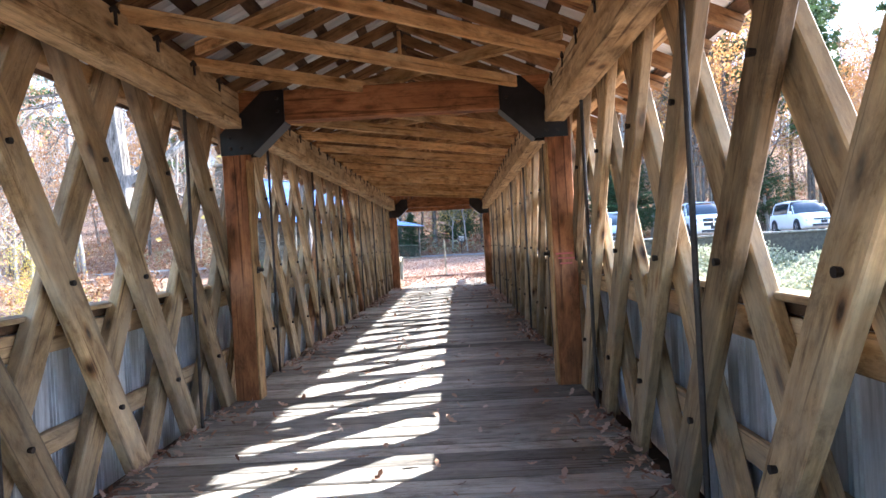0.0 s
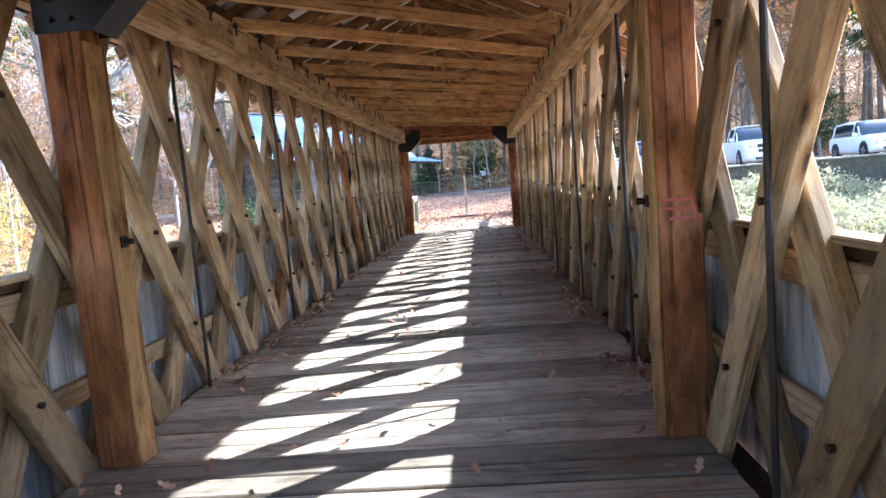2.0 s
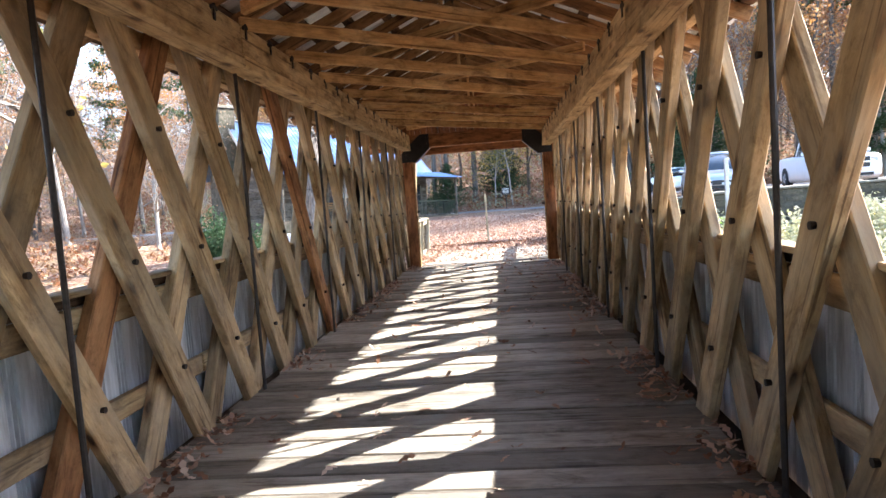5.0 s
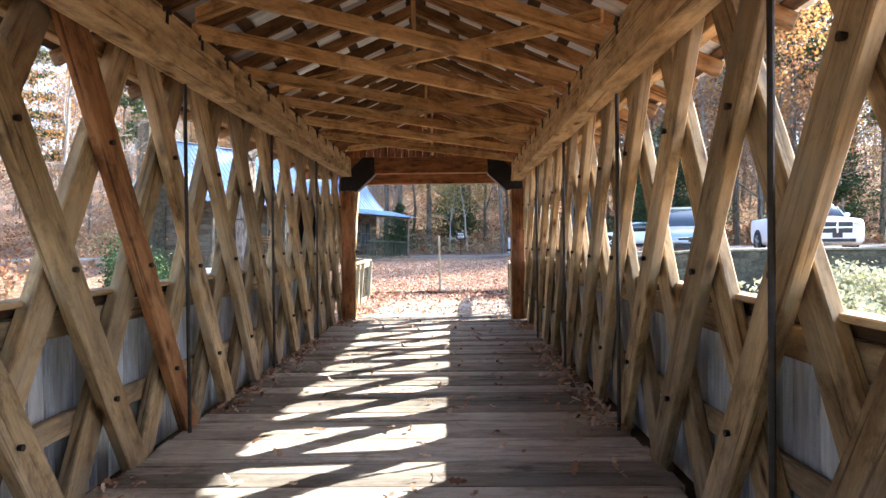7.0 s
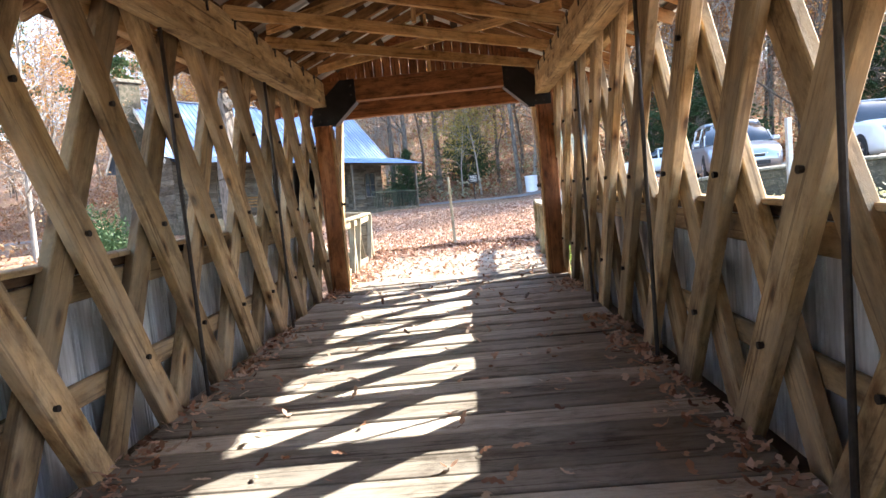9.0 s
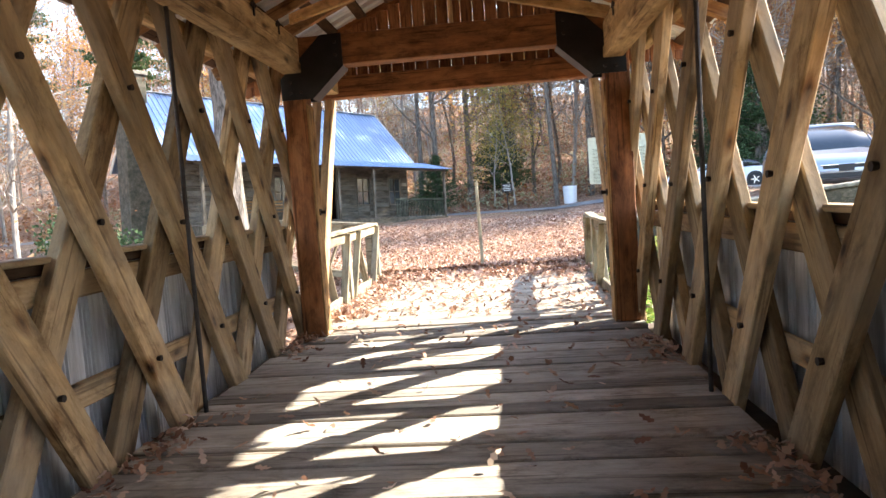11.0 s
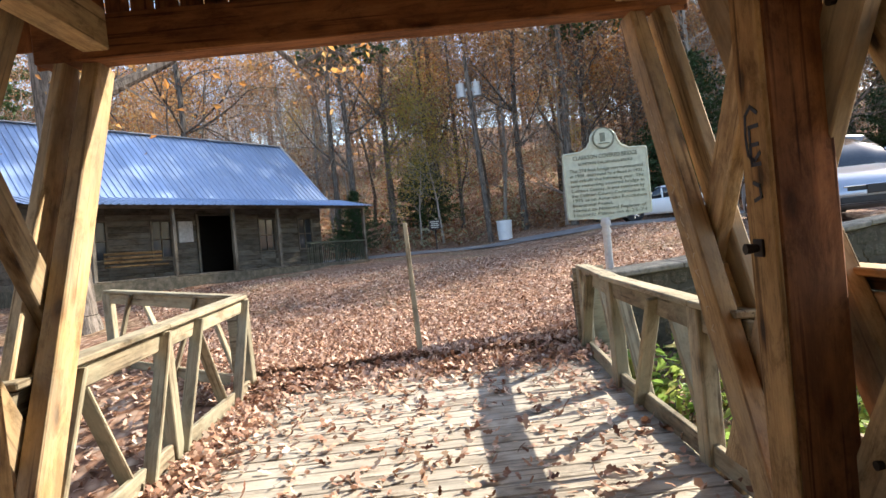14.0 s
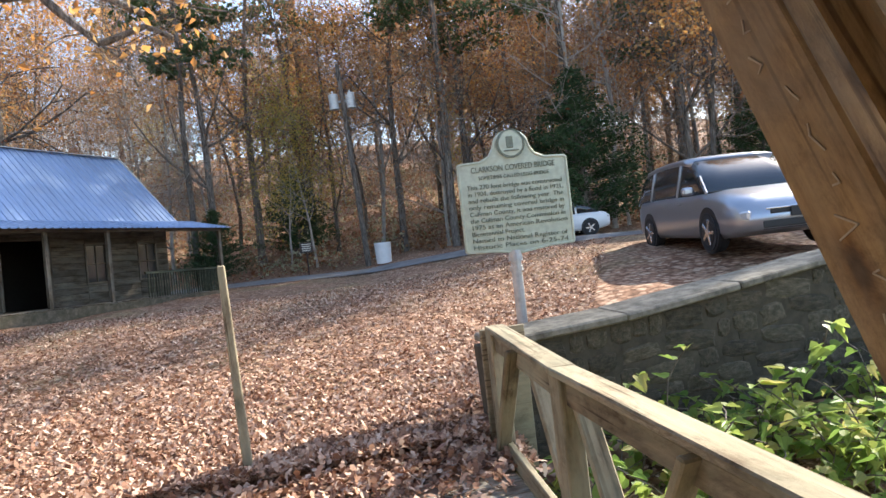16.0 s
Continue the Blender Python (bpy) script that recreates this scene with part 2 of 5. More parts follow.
leafy("yellow_leaves", [(0.45, 0.34, 0.06), (0.55, 0.42, 0.12), (0.38, 0.33, 0.10), (0.3, 0.3, 0.09)], 0.5)
leafy("pale_green_leaves", [(0.24, 0.25, 0.13), (0.37, 0.36, 0.22), (0.46, 0.43, 0.30), (0.30, 0.29, 0.17)], 0.35)
leafy("vine_leaves", [(0.13, 0.23, 0.05), (0.24, 0.36, 0.08), (0.40, 0.46, 0.12), (0.16, 0.27, 0.06), (0.46, 0.42, 0.14)], 0.5, 0.4)
leafy("needles", [(0.035, 0.065, 0.025), (0.05, 0.09, 0.035), (0.075, 0.115, 0.05)], 0.3)
leafy("pine_needles", [(0.05, 0.085, 0.03), (0.08, 0.12, 0.045), (0.10, 0.13, 0.05)], 0.25)

# ---- building helpers ----


def obj(name, mesh, mat, parent=None, m=None, label=""):
    ob = new(name, mesh)
    if mat and not mesh.materials:
        mesh.materials.append(MATS[mat])
    if parent:
        ob.parent = parent
    if m is not None:
        ob.matrix_basis = m
    if label:
        ob["label"] = label
    return ob


def part(name, bm, mat, parent, label="", m=None):
    me = bpy.data.meshes.new(name)
    bm.to_mesh(me)
    bm.free()
    return obj(name, me, mat, parent, m, label)


def thing(name, label, category, group="", kind="", m=None):
    e = new(name)
    e.empty_display_size = 0.2
    if m is not None:
        e.matrix_basis = m
    return tagged(e, label, category, group, kind)


def add_box(bm, size, m=None, bevel=0.0):
    r = bmesh.ops.create_cube(bm, size=1.0, matrix=(m or Matrix()) @ Matrix.Diagonal((*size, 1)))
    if bevel:
        es = list({e for v in r["verts"] for e in v.link_edges})
        bmesh.ops.bevel(bm, geom=es, offset=bevel, segments=1, affect="EDGES")
    return bm


def add_cyl(bm, r1, r2, h, m=None, seg=12):
    bmesh.ops.create_cone(bm, cap_ends=True, segments=seg, radius1=r1, radius2=r2, depth=h, matrix=m or Matrix())
    return bm


BEAMS = {}


def beam_mesh(length, w, t, mat, bevel=0.008, bow=0.0, seed=0):
    """A sawn timber along local x, w across y, t across z, edges worn."""
    key = (round(length, 2), round(w, 3), round(t, 3), mat, bow, seed)
    if key not in BEAMS:
        bm = bmesh.new()
        bmesh.ops.create_cube(bm, size=1.0, matrix=Matrix.Diagonal((length, w, t, 1)))
        bmesh.ops.bevel(bm, geom=list(bm.edges), offset=bevel, segments=1, affect="EDGES")
        if seed:
            rg = random.Random(seed)
            a, b, c = rg.uniform(-1, 1), rg.uniform(-1, 1), rg.uniform(-1, 1)
            for v in bm.verts:
                s = v.co.x / length
                v.co.y += bow * (a * s + 0.6 * c * (1 if v.co.y > 0 else -1) * s)
                v.co.z += bow * 0.5 * b * (1 if v.co.y > 0 else -1)
        me = bpy.data.meshes.new("timber")
        bm.to_mesh(me)
        bm.free()
        me.materials.append(MATS[mat])
        BEAMS[key] = me
    return BEAMS[key]


def along(a, b, up=(0, 0, 1)):
    """Pose whose x runs from a to b, z as near to up as may be, at the middle."""
    a, b = Vector(a), Vector(b)
    x = (b - a).normalized()
    u = Vector(up)
    y = u.cross(x).normalized()
    z = x.cross(y)
    return Matrix.Translation((a + b) / 2) @ Matrix((x, y, z)).transposed().to_4x4()


def timber(name, a, b, w, t, mat, parent, up=(0, 0, 1), label="", bow=0.0, seed=0, bevel=0.008):
    length = (Vector(b) - Vector(a)).length
    return obj(name, beam_mesh(length, w, t, mat, bevel, bow, seed), mat, parent, along(a, b, up), label)


def quads(name, verts, faces, mat, parent=None, smooth=False):
    me = bpy.data.meshes.new(name)
    me.from_pydata(verts, [], faces)
    me.materials.append(MATS[mat])
    if smooth:
        me.polygons.foreach_set("use_smooth", [True] * len(me.polygons))
    return obj(name, me, None, parent)


def ribbed(name, width, length, pitch, depth, mat, parent, m, clustered=False):
    """Ribbed sheet metal: local x across the ribs, y along them."""
    n = max(1, round(width / pitch))
    vs, fs = [], []
    px = []
    for i in range(n):
        x0 = -width / 2 + i * pitch
        if clustered:
            px += [(x0, 0), (x0 + pitch * 0.52, 0)]
            for q in (0.55, 0.70, 0.85):
                px += [(x0 + pitch * q, depth), (x0 + pitch * (q + 0.05), depth), (x0 + pitch * (q + 0.08), 0), (x0 + pitch * (q + 0.12), 0)]
        else:
            px += [(x0, 0), (x0 + pitch * 0.58, 0), (x0 + pitch * 0.68, depth), (x0 + pitch * 0.9, depth)]
    px.append((width / 2, 0))
    for x, z in px:
        vs += [(x, -length / 2, z), (x, length / 2, z)]
    for i in range(len(px) - 1):
        fs.append((2 * i, 2 * i + 2, 2 * i + 3, 2 * i + 1))
    ob = quads(name, vs, fs, mat, parent)
    ob.matrix_basis = m
    return ob


def smooth(v, a, b):
    t = np.clip((np.asarray(v, float) - a) / (b - a), 0, 1)
    return t * t * (3 - 2 * t)

# ---- ground ----


def wall_line(x):
    return 26.0 + 0.075 * (np.asarray(x, float) - 2.0)


def ground_z(x, y):
    x, y = np.asarray(x, float), np.asarray(y, float)
    upper = 0.11 + 0.45 * smooth(y, 25.8, 36) + 0.5 * smooth(x, 2.5, 8.0) * smooth(y, 25.8, 28) - 0.5 * smooth(-x, 3.0, 9.0) * (1 - smooth(y, 27, 38))
    upper = upper + 0.23 * np.maximum(0, y - 56) * (1 - 0.6 * smooth(y, 130, 260))
    creek = -2.7 + 0.11 * np.maximum(0, -x - 16) + 0.05 * np.maximum(0, x - 16)
    right_low = -0.3 - 0.13 * np.maximum(0, wall_line(x) - y)
    left_low = creek + (upper - creek) * smooth(y, 19.5, 27.0)
    low_r = np.maximum(creek, right_low)
    under = np.maximum(creek, -0.35 - 0.5 * np.maximum(0, 25.5 - y))
    right = np.where(y > wall_line(x), upper, low_r)
    mid = np.where(y > 25.53, upper, under)
    z = np.where(x > 2.15, right, np.where(x < -2.1, left_low, mid))
    south = smooth(-y, 6.0, 14.0)
    z = z * (1 - south) + (-0.1) * south
    return z + 0.05 * np.sin(x * 1.7 + 0.6 * y) * np.sin(0.9 * y) * (np.abs(x) > 3)


def axis(lo, hi, dense_lo, dense_hi, step):
    a = list(np.arange(dense_lo, dense_hi, step))
    s, v = step, dense_hi
    while v < hi:
        a.append(v)
        s *= 1.18
        v += s
    a.append(hi)
    s, v = step, dense_lo
    while v > lo:
        s *= 1.18
        v -= s
        a.insert(0, max(v, lo))
    return np.array(sorted(set(np.round(a, 3))))


gx = np.array(sorted(set(axis(-500, 500, -12, 18, 0.3)) | {2.12, 2.18, -2.08, -2.14}))
gy = np.array(sorted(set(axis(-300, 600, 18, 44, 0.3)) | {25.44, 25.5, 25.56}))
XX, YY = np.meshgrid(gx, gy, indexing="ij")
ZZ = ground_z(XX, YY)
gverts = np.stack([XX, YY, ZZ], -1).reshape(-1, 3).tolist()
ny = len(gy)
gfaces = [(i * ny + j, (i + 1) * ny + j, (i + 1) * ny + j + 1, i * ny + j + 1) for i in range(len(gx) - 1) for j in range(ny - 1)]
ground = tagged(quads("ground", gverts, gfaces, "leaf_litter", smooth=True), "wooded ground covered with brown fallen oak leaves", "ground", kind="structure")


def gz(x, y):
    return float(ground_z(x, y))


def strip_road():
    vs, fs = [], []
    n = 60
    for i in range(n + 1):
        s = i / n
        x = -30 + 80 * s
        y = 50.0 - 10.0 * smooth(x, -2, 14)
        for k, off in enumerate((-2.4, -1.2, 0, 1.2, 2.4)):
            vs.append((x, float(y) + off, gz(x, float(y) + off) + (0.03 if k in (0, 4) else 0.06)))
    for i in range(n):
        for k in range(4):
            a = i * 5 + k
            fs.append((a, a + 5, a + 6, a + 1))
    return tagged(quads("road", vs, fs, "asphalt", smooth=True), "narrow grey asphalt lane beyond the leafy slope", "road", kind="structure")


strip_road()

# ---- covered bridge ----
Y0, Y1 = -9.0, 20.9
LEAN = 0.45 / 0.82
S = 0.9
floor = thing("floor", "worn grey plank bridge floor with leaves along its edges", "floor", kind="structure")
rg = random.Random(4)
obj("subfloor", beam_mesh(Y1 - Y0, 3.96, 0.06, "soil"), "soil", floor, along((0, Y0, -0.12), (0, Y1, -0.12)))
y = Y0
while y < 21.25:
    w = rg.choice((0.19, 0.235, 0.235, 0.28))
    d = rg.uniform(-0.012, 0.008)
    timber("plank", (-1.80 + rg.uniform(-0.03, 0.03), y + w / 2, -0.04 + d), (1.80 + rg.uniform(-0.03, 0.03), y + w / 2, -0.04 + d), w - rg.choice((0.012, 0.018, 0.024, 0.034)), 0.08, "floor_wood", floor, seed=rg.randint(1, 5), bow=0.006)
    y += w


def lattice_wall(side, name, label):
    wall = thing(name, label, "lattice wall", kind="structure")
    rg = random.Random(7 + side)
    xi, xo = side * 1.80, side * 1.90
    zb, zt = -0.35, 2.98
    k0, k1 = int((Y0 - 4.3) / S) - 1, int((Y1 - 4.3) / S) + 2
    for k in range(k0, k1):
        yb = 4.3 + S * k
        for x, lean in ((xi, -LEAN), (xo, LEAN)):
            ya, yt = yb + lean * (zb - 0.53), yb + lean * (zt - 0.53)
            if max(ya, yt) > 21.9 or min(ya, yt) < Y0 - 0.5:
                continue
            mat = "red_plank_wood" if side < 0 and ((x == xi and k == 10) or (x == xo and k == 5)) else "lattice_wood"
            timber("lattice_plank", (x, ya, zb), (x, yt, zt), 0.075, 0.215, mat, wall, up=(0, 1, 0.1), seed=rg.randint(1, 6), bow=0.01)
    # bolts where the planks cross
    bolt = bmesh.new()
    add_cyl(bolt, 0.019, 0.015, 0.03, pose(0, 0, 0, 0, 90 * side, 0), 8)
    bmesh_me = bpy.data.meshes.new("bolt")
    bolt.to_mesh(bmesh_me)
    bolt.free()
    for k in range(max(k0, int((-2 - 4.3) / S)), k1):
        for row in range(3):
            yy = 4.3 + S * (k + (0.5 if row % 2 else 0))
            if yy < 20.6:
                obj("bolt", bmesh_me, "bolt_steel", wall, pose(side * 1.752, yy + rg.uniform(-0.03, 0.03), 0.53 + 0.82 * row + rg.uniform(-0.03, 0.03)))
    # girts, cap and siding outside the lattice
    for a in np.arange(Y0, Y1, 4.84):
        b = min(a + 4.83, Y1)
        timber("girt", (side * 1.965, a, 0.42), (side * 1.965, b, 0.42), 0.05, 0.14, "lattice_wood", wall, seed=2, bow=0.004)
        # added dark strip stands for the shaded gap under the cap
        timber("cap_filler", (side * 1.982, a, 1.145), (side * 1.982, b, 1.145), 0.03, 0.06, "shaded_wood", wall)
        timber("top_girt", (side * 1.965, a, 1.035), (side * 1.965, b, 1.035), 0.05, 0.15, "lattice_wood", wall, seed=3, bow=0.004)
        timber("cap_rail", (side * 1.97, a, 1.195), (side * 1.97, b, 1.195), 0.14, 0.035, "lattice_wood", wall, seed=1, bow=0.004)
    for a in np.arange(Y0, Y1 - 0.2, 0.9):
        m = Matrix.Translation((side * 2.0, a + 0.45, 0.4)) @ Matrix(((0, 0, side), (1, 0, 0), (0, 1, 0))).to_4x4()
        ribbed("siding_sheet", 0.9, 1.52, 0.225, 0.026, "siding_metal", wall, m, True)
    # tie rods
    bm = bmesh.new()
    add_cyl(bm, 0.016, 0.016, 3.1, None, 8)
    me = bpy.data.meshes.new("rod")
    bm.to_mesh(me)
    bm.free()
    for k in range(12):
        yy = 18.25 - 2.42 * k
        if yy > Y0:
            obj("tie_rod", me, "rod_steel", wall, pose(side * 1.715, yy, 1.25, 0, 0, 0))
    # upper chord
    for i, a in enumerate(np.arange(Y0, Y1, 3.3)):
        b = min(a + 3.295, Y1)
        timber("upper_chord", (side * 1.625, a, 2.955 - side * 0.06), (side * 1.625, b, 2.955 - side * 0.06), 0.15, 0.25, "chord_wood", wall, seed=i % 4 + 1, bow=0.006)
        timber("chord_ledger", (side * 1.635, a, 2.775 - side * 0.06), (side * 1.635, b, 2.775 - side * 0.06), 0.2, 0.11, "chord_wood", wall, seed=i % 3 + 1, bow=0.006)
        timber("outer_chord", (side * 2.0, a, 2.83), (side * 2.0, b, 2.83), 0.1, 0.14, "chord_wood", wall, seed=i % 3 + 1, bow=0.004)
        timber("lower_chord", (side * 2.06, a, -0.3), (side * 2.06, b, -0.3), 0.07, 0.25, "lattice_wood", wall, seed=i % 3 + 1)
    return wall


lattice_wall(-1, "wall_west", "tan timber lattice truss with metal siding outside below the rail")
lattice_wall(1, "wall_east", "tan timber lattice truss with metal siding outside below the rail")


hb = add_cyl(bmesh.new(), 0.018, 0.018, 0.03, None, 8)
HEAD = bpy.data.meshes.new("bolt_head")
hb.to_mesh(HEAD)
hb.free()


def portal(yf, face):
    """Two posts, a cross beam and black steel corner plates."""
    p = thing("portal_frame", "reddish-brown timber portal with black steel corner plates", "portal frame", "portals of the bridge", m=pose(0, yf, 0))
    for s in (-1, 1):
        off = 0.02 if s > 0 else 0.015
        timber("post", (s * 1.651 + off, 0.10, 0.0), (s * 1.651 + off, 0.10, 2.83), 0.238, 0.20, "post_wood", p, up=(0, 1, 0), seed=2 + s, bow=0.004)
        # thin added sheet makes the post's inner face paler than its front
        timber("face_board", (s * 1.521 + off, 0.102, 0.0), (s * 1.521 + off, 0.102, 2.46), 0.022, 0.20, "post_face_wood", p, up=(0, 1, 0), label="paler inner face of the post")
        for k in range(2):
            bm = bmesh.new()
            yy = -0.012 if k == 0 else 0.212
            pts = [(1.76, 2.51), (1.44, 2.51), (1.09, 2.83), (1.09, 3.15), (1.31, 3.145), (1.76, 2.73)]
            vs = [bm.verts.new((s * x, yy, z)) for x, z in pts]
            f = bm.faces.new(vs)
            r = bmesh.ops.extrude_face_region(bm, geom=[f])
            for v in r["geom"]:
                if isinstance(v, bmesh.types.BMVert):
                    v.co.y += 0.01 if k == 0 else -0.01
            bmesh.ops.recalc_face_normals(bm, faces=bm.faces)
            plate = part("corner_plate", bm, "black_steel", p, "black steel corner plate")
            for x, z in ((1.16, 3.06), (1.16, 2.93), (1.66, 2.58), (1.66, 2.69), (1.55, 2.58)):
                obj("plate_bolt", HEAD, "bolt_steel", plate, pose(s * x, yy - 0.012 * (1 if k == 0 else -1), z, 90))
        bm = bmesh.new()
        add_box(bm, (0.014, 0.236, 0.47), pose(s * 1.262, 0.10, 2.665, 0, -s * 47.5, 0))
        part("plate_edge", bm, "black_steel", p, "black steel corner plate edge")
        # square washer and bolt half way up
        bm = bmesh.new()
        add_box(bm, (0.012, 0.07, 0.07), None, 0.003)
        add_cyl(bm, 0.022, 0.016, 0.06, pose(-s * 0.026, 0, 0, 0, 90, 0), 8)
        part("post_bolt", bm, "bolt_steel", p, m=pose(s * 1.505 + off, 0.12, 1.33))
    timber("cross_beam", (-1.73, 0.10, 2.99), (1.73, 0.10, 2.99), 0.198, 0.31, "post_wood", p, seed=3, bow=0.004)
    return p


portal(4.68, 0)
portal(20.62, 0)

# ---- roof ----
EX, EZ, PITCH = 2.88, 3.03, math.tan(radians(24))
RZ = EZ + EX * PITCH
ROOF0, ROOF1 = Y0 - 0.3, 22.55
roof = thing("roof", "gabled bridge roof of ribbed metal on brown timber trusses", "roof", kind="structure")
rg = random.Random(11)
sl = Vector((EX, 0, EX * PITCH))
SKEW = 2.45
tie = bmesh.new()
add_box(tie, (0.010, 0.034, 0.12), None, 0.002)
add_box(tie, (0.010, 0.085, 0.030), pose(0, -0.03, 0.035, 32), 0.002)
add_box(tie, (0.010, 0.060, 0.024), pose(0, 0.025, 0.045, -25), 0.002)
TIE = bpy.data.meshes.new("strap")
tie.to_mesh(TIE)
tie.free()
for i in range(52):
    yy = 21.45 - 0.61 * i
    if yy < ROOF0:
        break
    for s in (-1, 1):
        timber("rafter", (s * (EX - 0.04), yy, EZ - 0.005), (0, yy, RZ - 0.025), 0.05, 0.135, "rafter_wood", roof, seed=rg.randint(1, 4), bow=0.012)
        if yy < 20.5:
            obj("strap", TIE, "bolt_steel", roof, pose(s * 1.543, yy - 0.2 + rg.uniform(-0.03, 0.03), 3.03 - s * 0.06, rg.uniform(-8, 8)))
    if i % 5 == 0:
        timber("king_post", (0, yy + 0.06, 3.3), (0, yy + 0.06, RZ - 0.12), 0.045, 0.09, "roof_wood", roof, up=(0, 1, 0), seed=rg.randint(1, 4), bow=0.01)
# crossed lateral braces between the chords, one set over the other
for i in range(29):
    a = 20.55 - 1.2 * i
    if a - SKEW < ROOF0:
        break
    timber("lateral_brace", (-1.60, a - SKEW, 3.17), (1.60, a, 3.08), 0.05, 0.12, "roof_wood", roof, seed=rg.randint(1, 6), bow=0.008)
    if i % 2 == 0:
        timber("cross_brace", (-1.58, a, 3.31), (1.58, a - SKEW, 3.24), 0.05, 0.11, "roof_wood", roof, seed=rg.randint(1, 6), bow=0.008)
for s in (-1, 1):
    n = 8
    for k in range(n):
        f = 0.03 + 0.95 * k / (n - 1)
        x, z = s * EX * (1 - f), EZ + EX * PITCH * f + 0.075
        a = ROOF0
        while a < ROOF1 - 0.1:
            b = min(a + 4.2, ROOF1)
            # purlins carry the dimness of the roof underside in their colour
            timber("purlin", (x, a, z), (x, b - 0.01, z), 0.13, 0.025, "shaded_wood", roof, up=(s * PITCH, 0, 1), seed=(k + int(a)) % 4 + 1, bow=0.02)
            a = b
    length = math.hypot(EX, EX * PITCH) + 0.06
    mid = Vector((s * EX / 2, 0, EZ + EX * PITCH / 2 + 0.10))
    ex = Vector((0, s, 0))
    ey = Vector((-s * EX, 0, EX * PITCH)).normalized()
    ez = ex.cross(ey)
    a = ROOF0
    while a < ROOF1 - 0.05:
        w = min(0.92, ROOF1 - a)
        m = Matrix.Translation(mid + Vector((0, a + w / 2, 0))) @ Matrix((ex, ey, ez)).transposed().to_4x4()
        ribbed("roof_sheet", w + 0.02, length, 0.23, 0.03, "roof_metal", roof, m)
        a += w
    # raking gable board at the open end
    timber("barge_board", (s * (EX + 0.05), ROOF1 - 0.02, EZ - 0.03), (0, ROOF1 - 0.02, RZ + 0.0), 0.03, 0.2, "post_wood", roof)

# overhanging end of the bridge
gable = thing("gable_end", "overhanging brown gable end with boarded front and slanting struts", "gable", kind="structure")
timber("gable_beam", (-2.0, 22.3, 2.91), (2.0, 22.3, 2.91), 0.2, 0.27, "post_wood", gable, seed=2, bow=0.004)
for i in range(37):
    x = -2.81 + 0.156 * i
    top = RZ - abs(x) * PITCH - 0.02
    if top > 2.95:
        timber("gable_board", (x, 22.42, 2.80 if abs(x) < 2.05 else 2.92), (x, 22.42, top), 0.149, 0.022, "post_wood", gable, up=(0, 1, 0))
for s in (-1, 1):
    timber("end_strut", (s * 1.70, 21.0, -0.1), (s * 1.70, 22.387, 2.80), 0.10, 0.20, "strut_wood", gable, up=(0, 1, 0.5), seed=2, bow=0.006)
    timber("end_strut", (s * 1.86, 20.95, -0.1), (s * 1.86, 22.335, 2.80), 0.07, 0.20, "lattice_wood", gable, up=(0, 1, 0.5), seed=4, bow=0.006)
    timber("cross_strut", (s * 1.80, 21.75, 1.25), (s * 1.80, 20.9, 2.7), 0.075, 0.2, "lattice_wood", gable, up=(0, 1, 0.1), seed=3)
    timber("lower_strut", (s * 1.80, 21.72, 1.15), (s * 1.80, 20.95, -0.2), 0.075, 0.2, "lattice_wood", gable, up=(0, 1, 0.1), seed=5)
    timber("end_plate", (s * 1.62, 20.9, 2.94), (s * 1.62, 22.19, 2.94), 0.16, 0.25, "chord_wood", gable, seed=1, bow=0.004)

# ---- deck outside and its rails ----
deck = thing("deck", "pale sunlit plank approach deck under drifted leaves", "deck", kind="structure")
y = 21.27
i = 0
while y < 25.5:
    hw = 1.72 + 0.05 * (y - 21.2)
    timber("plank", (-hw, y + 0.09, -0.025), (hw, y + 0.09, -0.025), 0.17, 0.045, "deck_wood", deck, seed=i % 5 + 1, bow=0.004)
    y += 0.18
    i += 1
timber("deck_joist", (-1.8, 21.3, -0.16), (-1.9, 25.5, -0.16), 0.1, 0.22, "rail_wood", deck)
timber("deck_joist", (1.8, 21.3, -0.16), (1.9, 25.5, -0.16), 0.1, 0.22, "rail_wood", deck)
timber("end_sill", (-2.0, 25.56, -0.06), (2.05, 25.5, -0.06), 0.12, 0.2, "rail_wood", deck, seed=2, bow=0.01)


